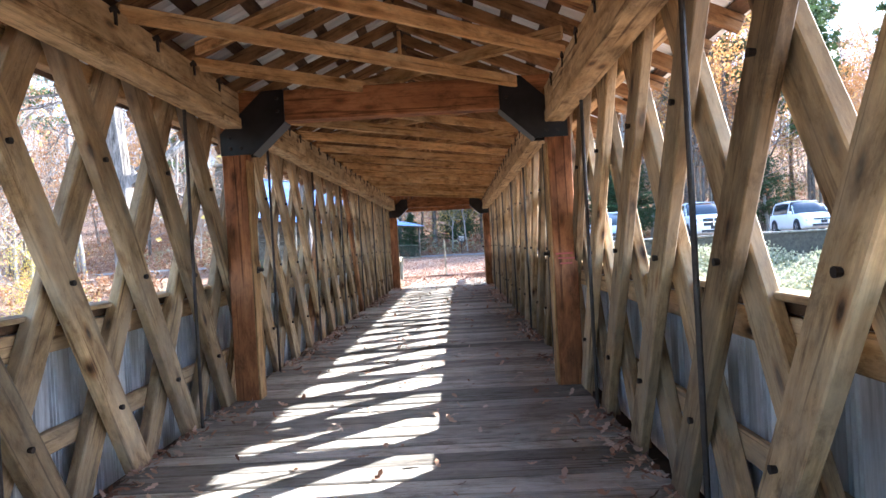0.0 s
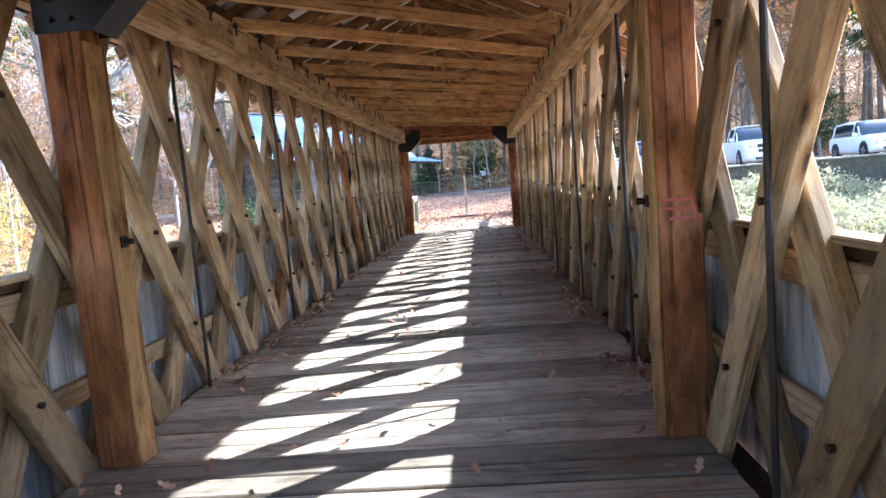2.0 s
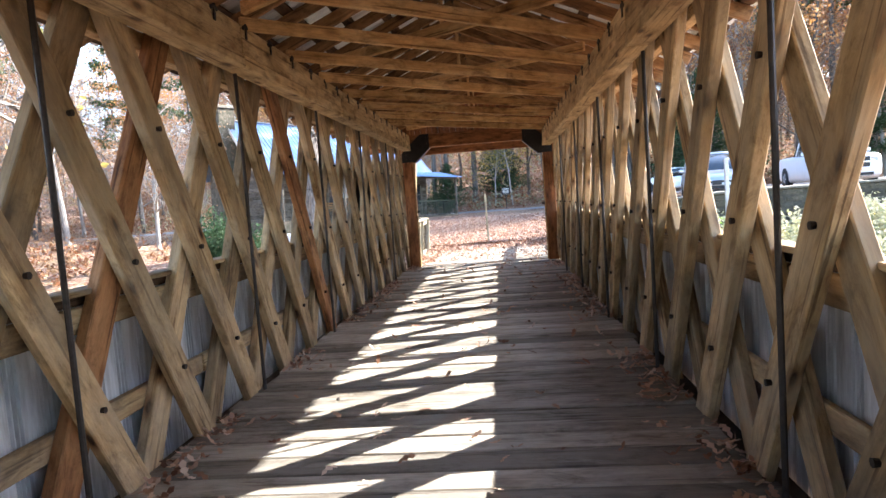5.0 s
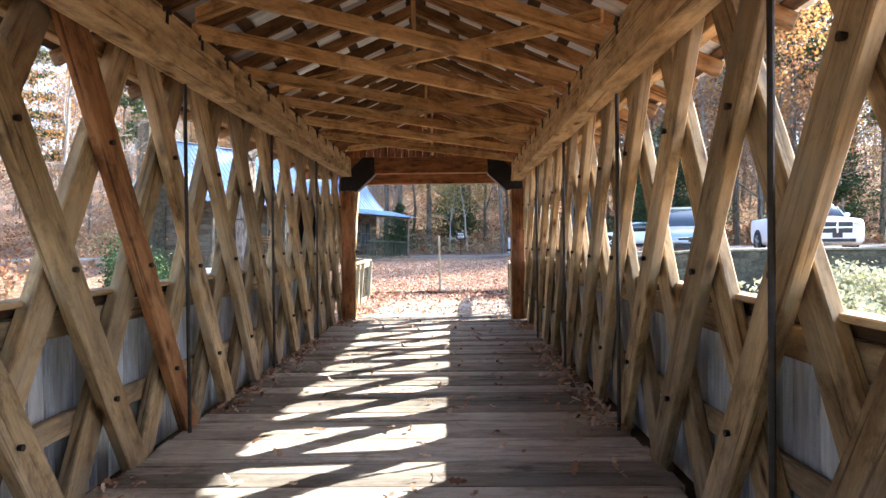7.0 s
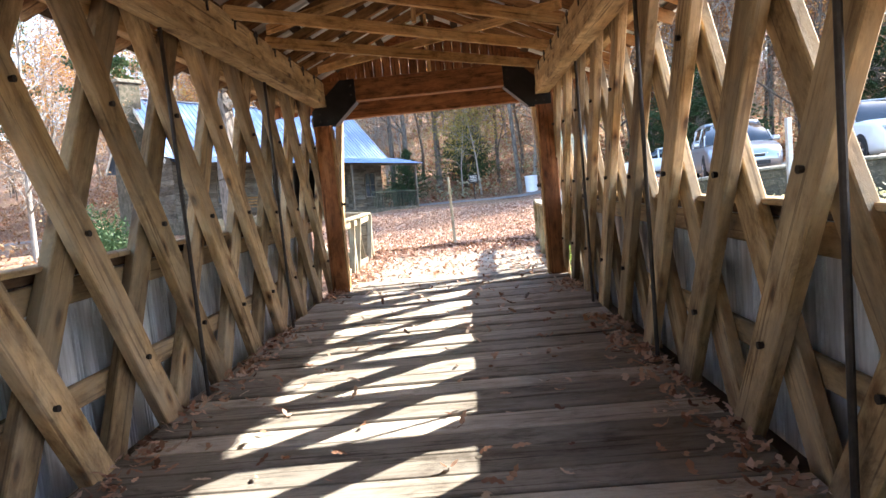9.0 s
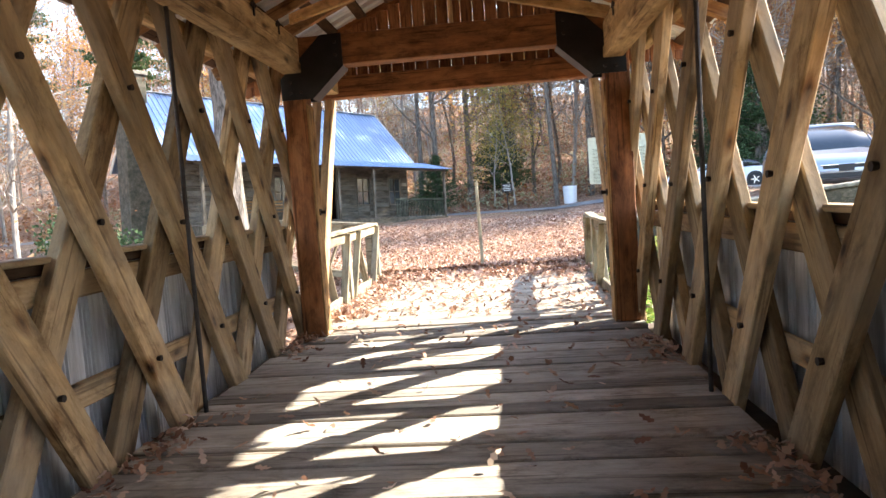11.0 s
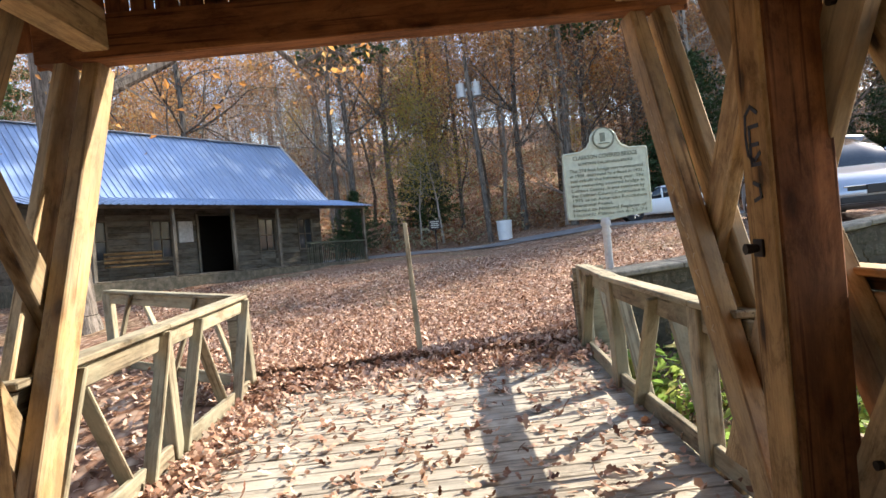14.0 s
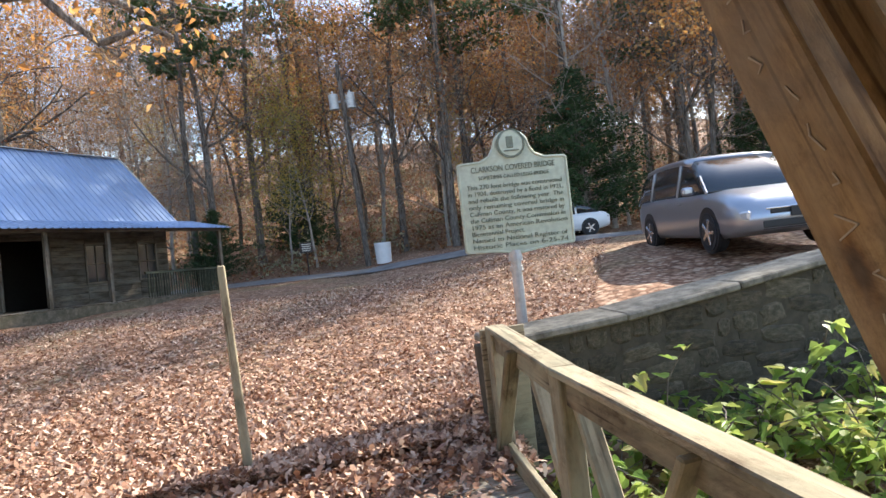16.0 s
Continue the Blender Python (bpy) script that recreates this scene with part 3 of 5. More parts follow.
def railing(pts, name, label, tops):
    r = thing(name, label, "railing", "railings of the approach deck")
    for i in range(len(pts) - 1):
        (ax, ay), (bx, by) = pts[i], pts[i + 1]
        za, zb = tops[i], tops[i + 1]
        timber("top_board", (ax, ay, za), (bx, by, zb), 0.15, 0.04, "rail_wood", r, seed=i + 1, bow=0.006)
        timber("upper_rail", (ax, ay, za - 0.10), (bx, by, zb - 0.10), 0.045, 0.14, "rail_wood", r, seed=i + 2, bow=0.004)
        timber("bottom_rail", (ax, ay, 0.06), (bx, by, 0.06 if by < 25.6 else gz(bx, by) + 0.1), 0.05, 0.14, "rail_wood", r, seed=i + 3, bow=0.004)
        n = max(1, round(math.hypot(bx - ax, by - ay) / 0.66))
        nx, nyy = -(by - ay), bx - ax
        ln = math.hypot(nx, nyy)
        nx, nyy = nx / ln * 0.046, nyy / ln * 0.046
        for k in range(n):
            f0, f1 = (k + 0.06) / n, (k + 0.94) / n
            side = 1 if k % 2 else -1
            if side > 0:
                f0, f1 = f1, f0
            p = lambda f, z: (ax + (bx - ax) * f + nx * side, ay + (by - ay) * f + nyy * side, z)
            zt = za + (zb - za) * (f0 + f1) / 2 - 0.04
            base = 0.02 if by < 25.6 else gz(*p(f0, 0)[:2])
            timber("rail_brace", p(f0, base), p(f1, zt), 0.04, 0.105, "rail_wood", r, seed=k % 4 + 1, bow=0.006, up=(1, 0, 0.1) if abs(by - ay) > abs(bx - ax) else (0, 1, 0.1))
        timber("rail_post", (bx, by, -0.3), (bx, by, zb - 0.02), 0.11, 0.14, "rail_wood", r, up=(0, 1, 0), seed=i + 1)
    return r


def end_board(x, y, z, wide, name, label):
    e = bpy.data.objects[name]
    bm = bmesh.new()
    add_box(bm, (wide, 0.03, z + 0.25), pose(x, y, (z - 0.25) / 2), 0.006)
    part("end_board", bm, "rail_wood", e, label)


railing([(-1.82, 21.3), (-1.86, 23.2), (-1.84, 25.3)], "west_railing", "weathered plank deck railing with crossed braces", [1.01, 1.02, 1.04])
railing([(-1.90, 25.44), (-4.2, 27.2)], "west_railing", "short weathered railing turning away from the deck end", [1.03, 1.18])
railing([(1.78, 21.35), (1.785, 21.95), (1.83, 23.8), (1.97, 25.4)], "east_railing", "weathered curved plank railing with crossed braces", [0.96, 0.95, 0.96, 0.97])
end_board(-1.92, 25.385, 1.02, 0.24, "west_railing", "greenish end board")
end_board(2.06, 25.50, 0.95, 0.36, "east_railing", "mossy end board")

# ---- trees ----


def tube(vs, fs, a, b, r0, r1, sides):
    a, b = np.array(a), np.array(b)
    d = b - a
    ln = np.linalg.norm(d)
    if ln < 1e-4:
        return
    d = d / ln
    u = np.cross(d, (0.3, 0.9, 0.2))
    u = u / np.linalg.norm(u)
    w = np.cross(d, u)
    base = len(vs)
    for p, r in ((a, r0), (b, r1)):
        for k in range(sides):
            t = 2 * math.pi * k / sides
            vs.append(tuple(p + r * (math.cos(t) * u + math.sin(t) * w)))
    for k in range(sides):
        k2 = (k + 1) % sides
        fs.append((base + k, base + k2, base + sides + k2, base + sides + k))


def leaf_quad(vs, fs, p, size, rg, droop=0.0):
    n = Vector((rg.gauss(0, 1), rg.gauss(0, 1), rg.gauss(0, 1) + 0.4))
    n.normalize()
    u = n.orthogonal().normalized()
    u = Matrix.Rotation(rg.uniform(0, 6.28), 3, n) @ u
    w = n.cross(u)
    b = len(vs)
    a1, a2 = size * 0.5, size * 0.32
    p = Vector(p)
    bend = n * size * 0.14
    vs.extend([tuple(p - u * a1), tuple(p + w * a2 + bend), tuple(p + u * a1), tuple(p - w * a2 + bend)])
    fs.append((b, b + 1, b + 2, b + 3))


def branches(rg, vs, fs, tips, p, d, length, r, depth, maxd, gnarl, sides):
    """A limb in short crooked pieces, with side limbs of less girth."""
    n = 4 if depth < 2 else 3
    q, dd, rr = Vector(p), Vector(d), r
    for i in range(n):
        nd = (dd + Vector((rg.gauss(0, gnarl), rg.gauss(0, gnarl), rg.gauss(0, gnarl) + 0.05))).normalized()
        q2 = q + nd * length / n
        r2 = rr * (0.8 if depth else 0.84)
        tube(vs, fs, q, q2, rr, r2, max(3, sides - depth * 2))
        if depth < maxd and (i > 0 or depth > 0):
            for _ in range(2 if depth else rg.choice((1, 2, 3))):
                ax = nd.orthogonal().normalized()
                ax = Matrix.Rotation(rg.uniform(0, 6.28), 3, nd) @ ax
                sd = (nd * rg.uniform(0.35, 0.8) + ax * rg.uniform(0.55, 1.0)).normalized()
                branches(rg, vs, fs, tips, q2, sd, length * rg.uniform(0.42, 0.62), r2 * rg.uniform(0.4, 0.6), depth + 1, maxd, gnarl * 1.15, sides)
        q, dd, rr = q2, nd, r2
    if depth >= maxd - 1:
        tips.append((q, dd))


def make_tree(name, label, seed, height, girth, bark, leaf, n_leaf, leaf_size, clear=0.3, maxd=3, gnarl=0.16, spread=1.0):
    rg = random.Random(seed)
    t = thing(name, label, "tree", "trees of the wood")
    vs, fs, tips = [], [], []
    q, r = Vector((0, 0, -0.4)), girth / 2
    tube(vs, fs, q, (0, 0, 0.35), r * 1.45, r * 1.05, 10)
    q = Vector((0, 0, 0.35))
    n = 8
    d = Vector((0, 0, 1))
    for i in range(n):
        d = (d + Vector((rg.gauss(0, 0.05), rg.gauss(0, 0.05), 0.15))).normalized()
        q2 = q + d * height / n
        r2 = r * (0.90 if i < 4 else 0.78)
        tube(vs, fs, q, q2, r, r2, 9)
        if (i + 1) / n > clear:
            for _ in range(rg.choice((2, 2, 3))):
                a = rg.uniform(0, 6.28)
                sd = Vector((math.cos(a) * spread, math.sin(a) * spread, rg.uniform(0.35, 1.0))).normalized()
                branches(rg, vs, fs, tips, q2, sd, height * rg.uniform(0.2, 0.34) * (1.15 - 0.5 * i / n), r2 * rg.uniform(0.35, 0.6), 1, maxd, gnarl, 7)
        q, r = q2, r2
    branches(rg, vs, fs, tips, q, d, height * 0.18, r * 0.8, 1, maxd, gnarl, 7)
    quads("trunk", vs, fs, bark, t)
    if n_leaf:
        lv, lf = [], []
        for _ in range(n_leaf):
            p, dd = rg.choice(tips)
            o = Vector((rg.gauss(0, 0.5), rg.gauss(0, 0.5), rg.gauss(0, 0.4)))
            leaf_quad(lv, lf, p + o, leaf_size * rg.uniform(0.6, 1.3), rg)
        quads("crown", lv, lf, leaf, t)
    return t


def make_pine(name, label, seed, height, girth):
    rg = random.Random(seed)
    t = thing(name, label, "pine tree", "trees of the wood")
    vs, fs, lv, lf = [], [], [], []
    q, r = Vector((0, 0, -0.4)), girth / 2
    for i in range(10):
        q2 = Vector((q.x + rg.gauss(0, 0.07), q.y + rg.gauss(0, 0.07), -0.4 + (height + 0.4) * (i + 1) / 10))
        tube(vs, fs, q, q2, r, r * 0.91, 9)
        q, r = q2, r * 0.91
        z = (i + 1) / 10
        for _ in range(0 if z < 0.45 else 6):
            a, ln = rg.uniform(0, 6.28), height * 0.14 * (1.25 - z * 0.8) * rg.uniform(0.6, 1.2)
            e = q + Vector((math.cos(a) * ln, math.sin(a) * ln, ln * rg.uniform(-0.1, 0.45)))
            tube(vs, fs, q, e, r * 0.28, 0.01, 4)
            for k in range(40):
                f = rg.uniform(0.45, 1.05)
                c = q.lerp(e, f) + Vector((rg.gauss(0, 0.28), rg.gauss(0, 0.28), rg.gauss(0, 0.2)))
                for _ in range(3):
                    leaf_quad(lv, lf, c + Vector((rg.gauss(0, 0.09), rg.gauss(0, 0.09), rg.gauss(0, 0.07))), 0.3, rg)
    quads("trunk", vs, fs, "bark", t)
    quads("crown", lv, lf, "pine_needles", t)
    return t


def make_cedar(name, label, seed, height, width):
    rg = random.Random(seed)
    t = thing(name, label, "cedar tree", "trees of the wood")
    vs, fs, lv, lf = [], [], [], []
    tube(vs, fs, (0, 0, -0.3), (0.1, 0, height * 0.95), 0.16, 0.02, 8)
    for i in range(210):
        z = height * (0.05 + 0.93 * (i / 210) ** 1.05)
        w = width * 0.5 * (1 - (z / height) ** 1.5) * rg.uniform(0.55, 1.15) + 0.12
        a = rg.uniform(0, 6.28)
        e = Vector((math.cos(a) * w, math.sin(a) * w, z + w * 0.28))
        s = Vector((0, 0, z))
        tube(vs, fs, s, e, 0.03, 0.006, 3)
        for k in range(int(26 + 34 * w)):
            c = s.lerp(e, rg.uniform(0.25, 1.08)) + Vector((rg.gauss(0, 0.13), rg.gauss(0, 0.13), rg.gauss(0, 0.11)))
            leaf_quad(lv, lf, c, rg.uniform(0.09, 0.2), rg)
    quads("trunk", vs, fs, "bark", t)
    quads("crown", lv, lf, "needles", t)
    return t


kinds = [
    make_tree("oak_tree", "nearly bare grey oak with a few brown leaves", 21, 15, 0.36, "bark", "brown_leaves", 3600, 0.13, 0.2),
    make_tree("oak_tree", "thin oak holding scattered rust-brown leaves", 22, 12, 0.22, "bark", "brown_leaves", 5600, 0.13, 0.12),
    make_tree("bare_tree", "leafless slender grey forest tree", 23, 15, 0.24, "pale_bark", "brown_leaves", 900, 0.13, 0.2),
    make_tree("maple_tree", "forest maple with bright orange autumn leaves", 24, 13, 0.25, "bark", "orange_leaves", 7000, 0.18, 0.3),
    make_tree("beech_tree", "young tree with thin yellow-green autumn leaves", 25, 9, 0.14, "pale_bark", "yellow_leaves", 4200, 0.14, 0.15),
    make_tree("bare_tree", "many-branched bare tree with pale twigs", 26, 11, 0.2, "pale_bark", "brown_leaves", 2200, 0.12, 0.1, 4, 0.2),
    make_pine("pine_tree", "tall straight pine with a high green crown", 27, 22, 0.42),
    make_pine("pine_tree", "slender pine with a high thin green crown", 28, 18, 0.3),
    make_tree("sapling", "thin understory sapling with a few brown leaves", 29, 6, 0.08, "bark", "brown_leaves", 1400, 0.12, 0.12, 2, 0.2),
]
WEIGHT = [0, 0, 0, 1, 1, 2, 2, 2, 2, 3, 4, 4, 5, 5, 5, 5, 5, 5, 6, 7, 8, 8]
used = set()


def put_tree(kind, x, y, scale=1.0, turn=0.0, lean=0.0):
    m = pose(x, y, gz(x, y), lean, 0, turn) @ Matrix.Scale(scale, 4)
    ob = kinds[kind]
    if kind in used:
        made = copy_thing(ob, m)
        return made
    used.add(kind)
    ob.matrix_basis = m
    return ob


# trees that stand out, then the wood behind
for kind, x, y, s, r in ((6, 8.9, 54, 1.15, 10), (3, 12.4, 58, 1.05, 80), (7, 20.5, 53.5, 1.1, 200), (6, 23.5, 51.5, 1.0, 140), (6, 27.0, 53.5, 1.05, 40), (1, 15.5, 57, 1.2, 10), (7, 30, 51, 1.1, 77), (0, 6.5, 56.5, 1.2, 10), (1, 10.6, 55.6, 1.3, 120), (2, 14.8, 49.6, 1.1, 120), (2, 16.8, 51.2, 1.15, 20), (1, 19.6, 48.2, 1.3, 77), (3, 19.0, 45.5, 1.1, 210), (5, 21.2, 49.8, 1.0, 300), (2, 25, 48.5, 0.95, 220), (3, 12.0, 60, 1.0, 50), (3, 5.0, 62, 0.9, 150), (3, -3, 64, 1.0, 90), (3, 19, 63, 1.1, 10), (6, 33, 57, 0.9, 10), (6, 38.5, 52, 0.9, 60), (6, 10.6, 61, 1.2, 300),
                         (3, 17.5, 70, 1.1, 30), (3, 22.0, 66, 0.9, 230), (3, 30.0, 64, 1.1, 100), (0, -3.5, 56, 1.0, 190), (0, -1.5, 59, 1.1, 20), (5, -6, 57, 1.1, 70), (4, 1.5, 57, 1.0, 20), (2, 5.5, 58, 1.0, 10), (1, 3.0, 60, 1.1, 44),
                         (5, -17, 24, 0.9, 25), (4, -12, 18, 0.45, 65), (2, -14, 8, 0.8, 120), (1, -19, 14, 0.9, 10), (5, -12, 2, 0.7, 200), (4, -20, 3, 0.8, 20), (3, -24, 10, 0.7, 20), (5, -15, 33, 1.0, 140),
                         (2, 35, 34, 0.9, 33), (7, 34, 44, 0.8, 120), (7, 38, 38, 0.9, 150), (7, 30, 50, 0.8, 15), (1, 36, 40, 0.9, 80), (3, 37, 36, 0.8, 8), (5, 24, 51, 0.7, 100), (5, 35, 27, 0.8, 55)):
    put_tree(kind, x, y, s, r)
rg = random.Random(99)
count = 0
spots = []
while count < 580:
    zone = rg.random()
    if zone < 0.62:
        x, y = rg.uniform(-52, 70), 54 + 85 * rg.random() ** 1.35
    elif zone < 0.82:
        x, y = rg.uniform(-75, -19), rg.uniform(-25, 60)
    else:
        x, y = rg.uniform(37, 80), rg.uniform(-15, 55)
    if (-18 < x < 2 and 34 < y < 55) or any((x - a) ** 2 + (y - b) ** 2 < 2.2 for a, b in spots):
        continue
    if y < 40 and x > 20 and y > 26 and x < 26:
        continue
    spots.append((x, y))
    put_tree(rg.choice(WEIGHT), x, y, rg.uniform(0.75, 1.2), rg.uniform(0, 360), rg.uniform(-3, 3))
    count += 1

c1 = make_cedar("cedar_tree", "dense dark green cedar beside the parking lane", 31, 8.6, 6.2)
c1.matrix_basis = pose(13.7, 48.0, gz(13.7, 48.0)) @ Matrix.Diagonal((1.15, 1.15, 0.9, 1))
copy_thing(c1, pose(14.6, 55, gz(14.6, 55), 0, 0, 80) @ Matrix.Scale(0.8, 4))
copy_thing(c1, pose(-9.5, 51, gz(-9.5, 51), 0, 0, 80) @ Matrix.Scale(0.6, 4))
copy_thing(c1, pose(24.5, 49, gz(24.5, 49), 0, 0, 160) @ Matrix.Scale(0.95, 4))
copy_thing(c1, pose(0.5, 60, gz(0.5, 60), 0, 0, 30) @ Matrix.Scale(0.7, 4))
copy_thing(c1, pose(-3.5, 55, gz(-3.5, 55), 0, 0, 230) @ Matrix.Scale(0.5, 4))
big = make_tree("oak_tree", "large old oak with furrowed grey bark beside the cabin", 41, 15, 0.85, "bark", "orange_leaves", 2400, 0.2, 0.3, 4, 0.17, 1.3)
big.matrix_basis = pose(-7.3, 32, gz(-7.3, 32), 0, 0, 20)
limb_v, limb_f, limb_t = [], [], []
lr = random.Random(8)
branches(lr, limb_v, limb_f, limb_t, (0.1, 0, 4.6), (0.86, 0.25, 0.42), 5.6, 0.17, 0, 3, 0.17, 8)
foot = Vector((-7.3, 32, gz(-7.3, 32)))
for line, r in (((( -7.2, 32, 5.3), (-5.2, 31.6, 6.5), (-3.0, 31, 6.3), (-2.41, 31, 5.6), (-1.88, 31, 5.08), (-1.25, 31.1, 5.36), (-0.9, 31.2, 5.2)), 0.11), (((-3.0, 31, 6.3), (-2.0, 31.1, 5.92), (-1.26, 31.2, 5.58)), 0.07), (((-1.88, 31, 5.08), (-1.55, 31, 4.8), (-1.45, 31.1, 4.45)), 0.025)):
    for p, q in zip(line[:-1], line[1:]):
        p, q = Vector(p) - foot, Vector(q) - foot
        tube(limb_v, limb_f, p, q, r, r * 0.84, 8)
        r *= 0.84
        for _ in range(3):
            branches(lr, limb_v, limb_f, limb_t, p.lerp(q, lr.random()), Vector((lr.gauss(0, 0.7), lr.gauss(0, 0.7), lr.uniform(-0.5, 0.4))).normalized(), lr.uniform(0.5, 1.1), 0.014, 1, 3, 0.25, 5)
low_limb = quads("low_limb", limb_v, limb_f, "bark", big)
low_limb.matrix_basis = pose(0, 0, 0, 0, 0, -20)
lv, lf = [], []
for _ in range(240):
    p, dd = lr.choice(limb_t)
    leaf_quad(lv, lf, p + Vector((lr.gauss(0, 0.25), lr.gauss(0, 0.25), lr.gauss(0, 0.2))), 0.15 * lr.uniform(0.7, 1.3), lr)
limb_leaves = quads("limb_leaves", lv, lf, "orange_leaves", big)
limb_leaves.matrix_basis = pose(0, 0, 0, 0, 0, -20)
near = make_tree("oak_tree", "large bare creekside tree with rough grey bark", 43, 15, 0.66, "bark", "yellow_leaves", 900, 0.16, 0.25, 4, 0.2, 1.3)
near.matrix_basis = pose(-6.9, 13, gz(-6.9, 13), 0, 0, 150)


def brush(name, label, count, region, height, mat, size, seed, group=""):
    """A low tangle of stems and leaves."""
    rg = random.Random(seed)
    vs, fs = [], []
    for _ in range(count):
        x, y = region(rg)
        z = gz(x, y)
        h = height * rg.uniform(0.35, 1.15) * (0.6 + 0.4 * math.sin(x * 1.3) * math.cos(y * 1.1 + x * 0.4))
        for k in range(9):
            f = rg.random()
            leaf_quad(vs, fs, (x + rg.gauss(0, 0.13), y + rg.gauss(0, 0.13), z + h * f), size * rg.uniform(0.6, 1.4), rg)
    ob = quads(name, vs, fs, mat)
    return tagged(ob, label, "brush", group, "stuff")


def bank(rg):
    x = 2.8 + 24 * rg.random()
    y = float(wall_line(x)) - 0.5 - 7.5 * rg.random() ** 1.3
    return (x, y) if x > 7 or y < 22.5 else (x + 7, y)


brush("brush", "pale straw-green brush on the creek bank below the wall", 11000, bank, 1.5, "pale_green_leaves", 0.13, 51)
brush("weeds", "yellowing weeds on the creek bank", 1400, bank, 0.9, "yellow_leaves", 0.1, 52)


HEART = [(0.0, 0.0), (-0.06, 0.26), (0.1, 0.44), (0.34, 0.36), (0.5, 0.18), (0.74, 0.14), (1.0, 0.0)]


def vines(name, label, count, region, height, seed):
    """Trailing stems with broad lobed leaves, each folded along its midrib."""
    rg = random.Random(seed)
    vs, fs, sv, sf = [], [], [], []
    for _ in range(count):
        x, y = region(rg)
        p = Vector((x, y, gz(x, y)))
        d = Vector((rg.gauss(0, 0.6), rg.gauss(0, 0.6), 1.0)).normalized()
        steps = rg.randint(4, 8)
        for k in range(steps):
            q = p + d * height / 6
            tube(sv, sf, p, q, 0.006, 0.005, 4)
            d = (d + Vector((rg.gauss(0, 0.35), rg.gauss(0, 0.35), -0.16))).normalized()
            p = q
            for _ in range(rg.choice((1, 2, 3))):
                a, tilt = rg.uniform(0, 6.28), rg.uniform(-0.9, 0.35)
                u = Vector((math.cos(a) * math.cos(tilt), math.sin(a) * math.cos(tilt), math.sin(tilt)))
                w = u.cross(Vector((rg.gauss(0, 0.25), rg.gauss(0, 0.25), 1))).normalized()
                n = w.cross(u)
                size = rg.uniform(0.08, 0.18)
                base = p + u * 0.03
                b = len(vs)
                for hx, hy in HEART:
                    vs.append(tuple(base + (u * hx + w * hy * 1.1 + n * (hy * 0.45 - hx * hx * 0.15)) * size))
                for hx, hy in HEART[1:-1]:
                    vs.append(tuple(base + (u * hx - w * hy * 1.1 + n * (hy * 0.45 - hx * hx * 0.15)) * size))
                fs.append((b, b + 6, b + 5, b + 4, b + 3, b + 2, b + 1))
                fs.append((b, b + 7, b + 8, b + 9, b + 10, b + 11, b + 6))
    ob = quads(name, vs, fs, "vine_leaves")
    quads("stems", sv, sf, "bark", ob)
    return tagged(ob, label, "vines", "", "stuff")


vines("vines", "bright green kudzu vines beside the deck railing", 85, lambda r: (2.3 + 2.6 * r.random() ** 1.3, 22.4 + 3.0 * r.random()), 0.55, 53)
vines("vines", "bright green vine leaves hanging along the stone wall", 100, lambda r: (2.9 + 3.8 * r.random(), 24.6 + 1.1 * r.random()), 1.0, 54)


def disc(cx, cy, r):
    def f(rg):
        a, q = rg.uniform(0, 6.28), r * math.sqrt(rg.random())
        return cx + q * math.cos(a), cy + q * math.sin(a)
    return f


brush("yellow_bush", "rounded yellow autumn bush below the bridge", 900, disc(-8.2, 16.2, 1.7), 1.6, "yellow_leaves", 0.13, 55)
brush("dark_shrub", "dark green rounded shrub near the cabin path", 800, disc(-10.0, 29.5, 1.2), 2.0, "needles", 0.12, 56)
brush("undergrowth", "thin brown undergrowth along the edge of the wood", 5200, lambda r: (r.uniform(-40, 45), 54 + 40 * r.random()), 1.9, "brown_leaves", 0.2, 57)
brush("undergrowth", "dull green undergrowth along the edge of the wood", 2600, lambda r: (r.uniform(-30, 45), 55 + 40 * r.random()), 2.2, "pale_green_leaves", 0.2, 58)
brush("undergrowth", "pale brown undergrowth on the hillside across the creek", 3800, lambda r: (-13 - 40 * r.random(), r.uniform(-18, 36)), 1.1, "brown_leaves", 0.2, 59)

# ---- cabin ----
CU, CV = Vector((0.64, 0.768, -0.036)).normalized(), Vector((-0.768, 0.64, 0)).normalized()
C0 = Vector((-11.6, 37.0, 1.06))
CL, CD = 11.6, 5.6
cabin = thing("cabin", "old grey board cabin with porch, ribbed metal roof painted with blue sky reflection", "cabin", m=Matrix.Translation(C0) @ Matrix((CU, CV, CU.cross(CV))).transposed().to_4x4())


def cbox(name, a, b, mat, bevel=0.01, label="", parent=None):
    bm = bmesh.new()
    a, b = Vector(a), Vector(b)
    add_box(bm, b - a, Matrix.Translation((a + b) / 2), bevel)
    return part(name, bm, mat, parent or cabin, label)


def ctimber(name, a, b, w, t, mat, up=(0, 0, 1), parent=None):
    return timber(name, a, b, w, t, mat, parent or cabin, up, seed=(int(abs(a[0]) * 7) % 4) + 1, bow=0.004)


cbox("foundation", (0, -1.9, -1.5), (CL, CD, 0.02), "stone")
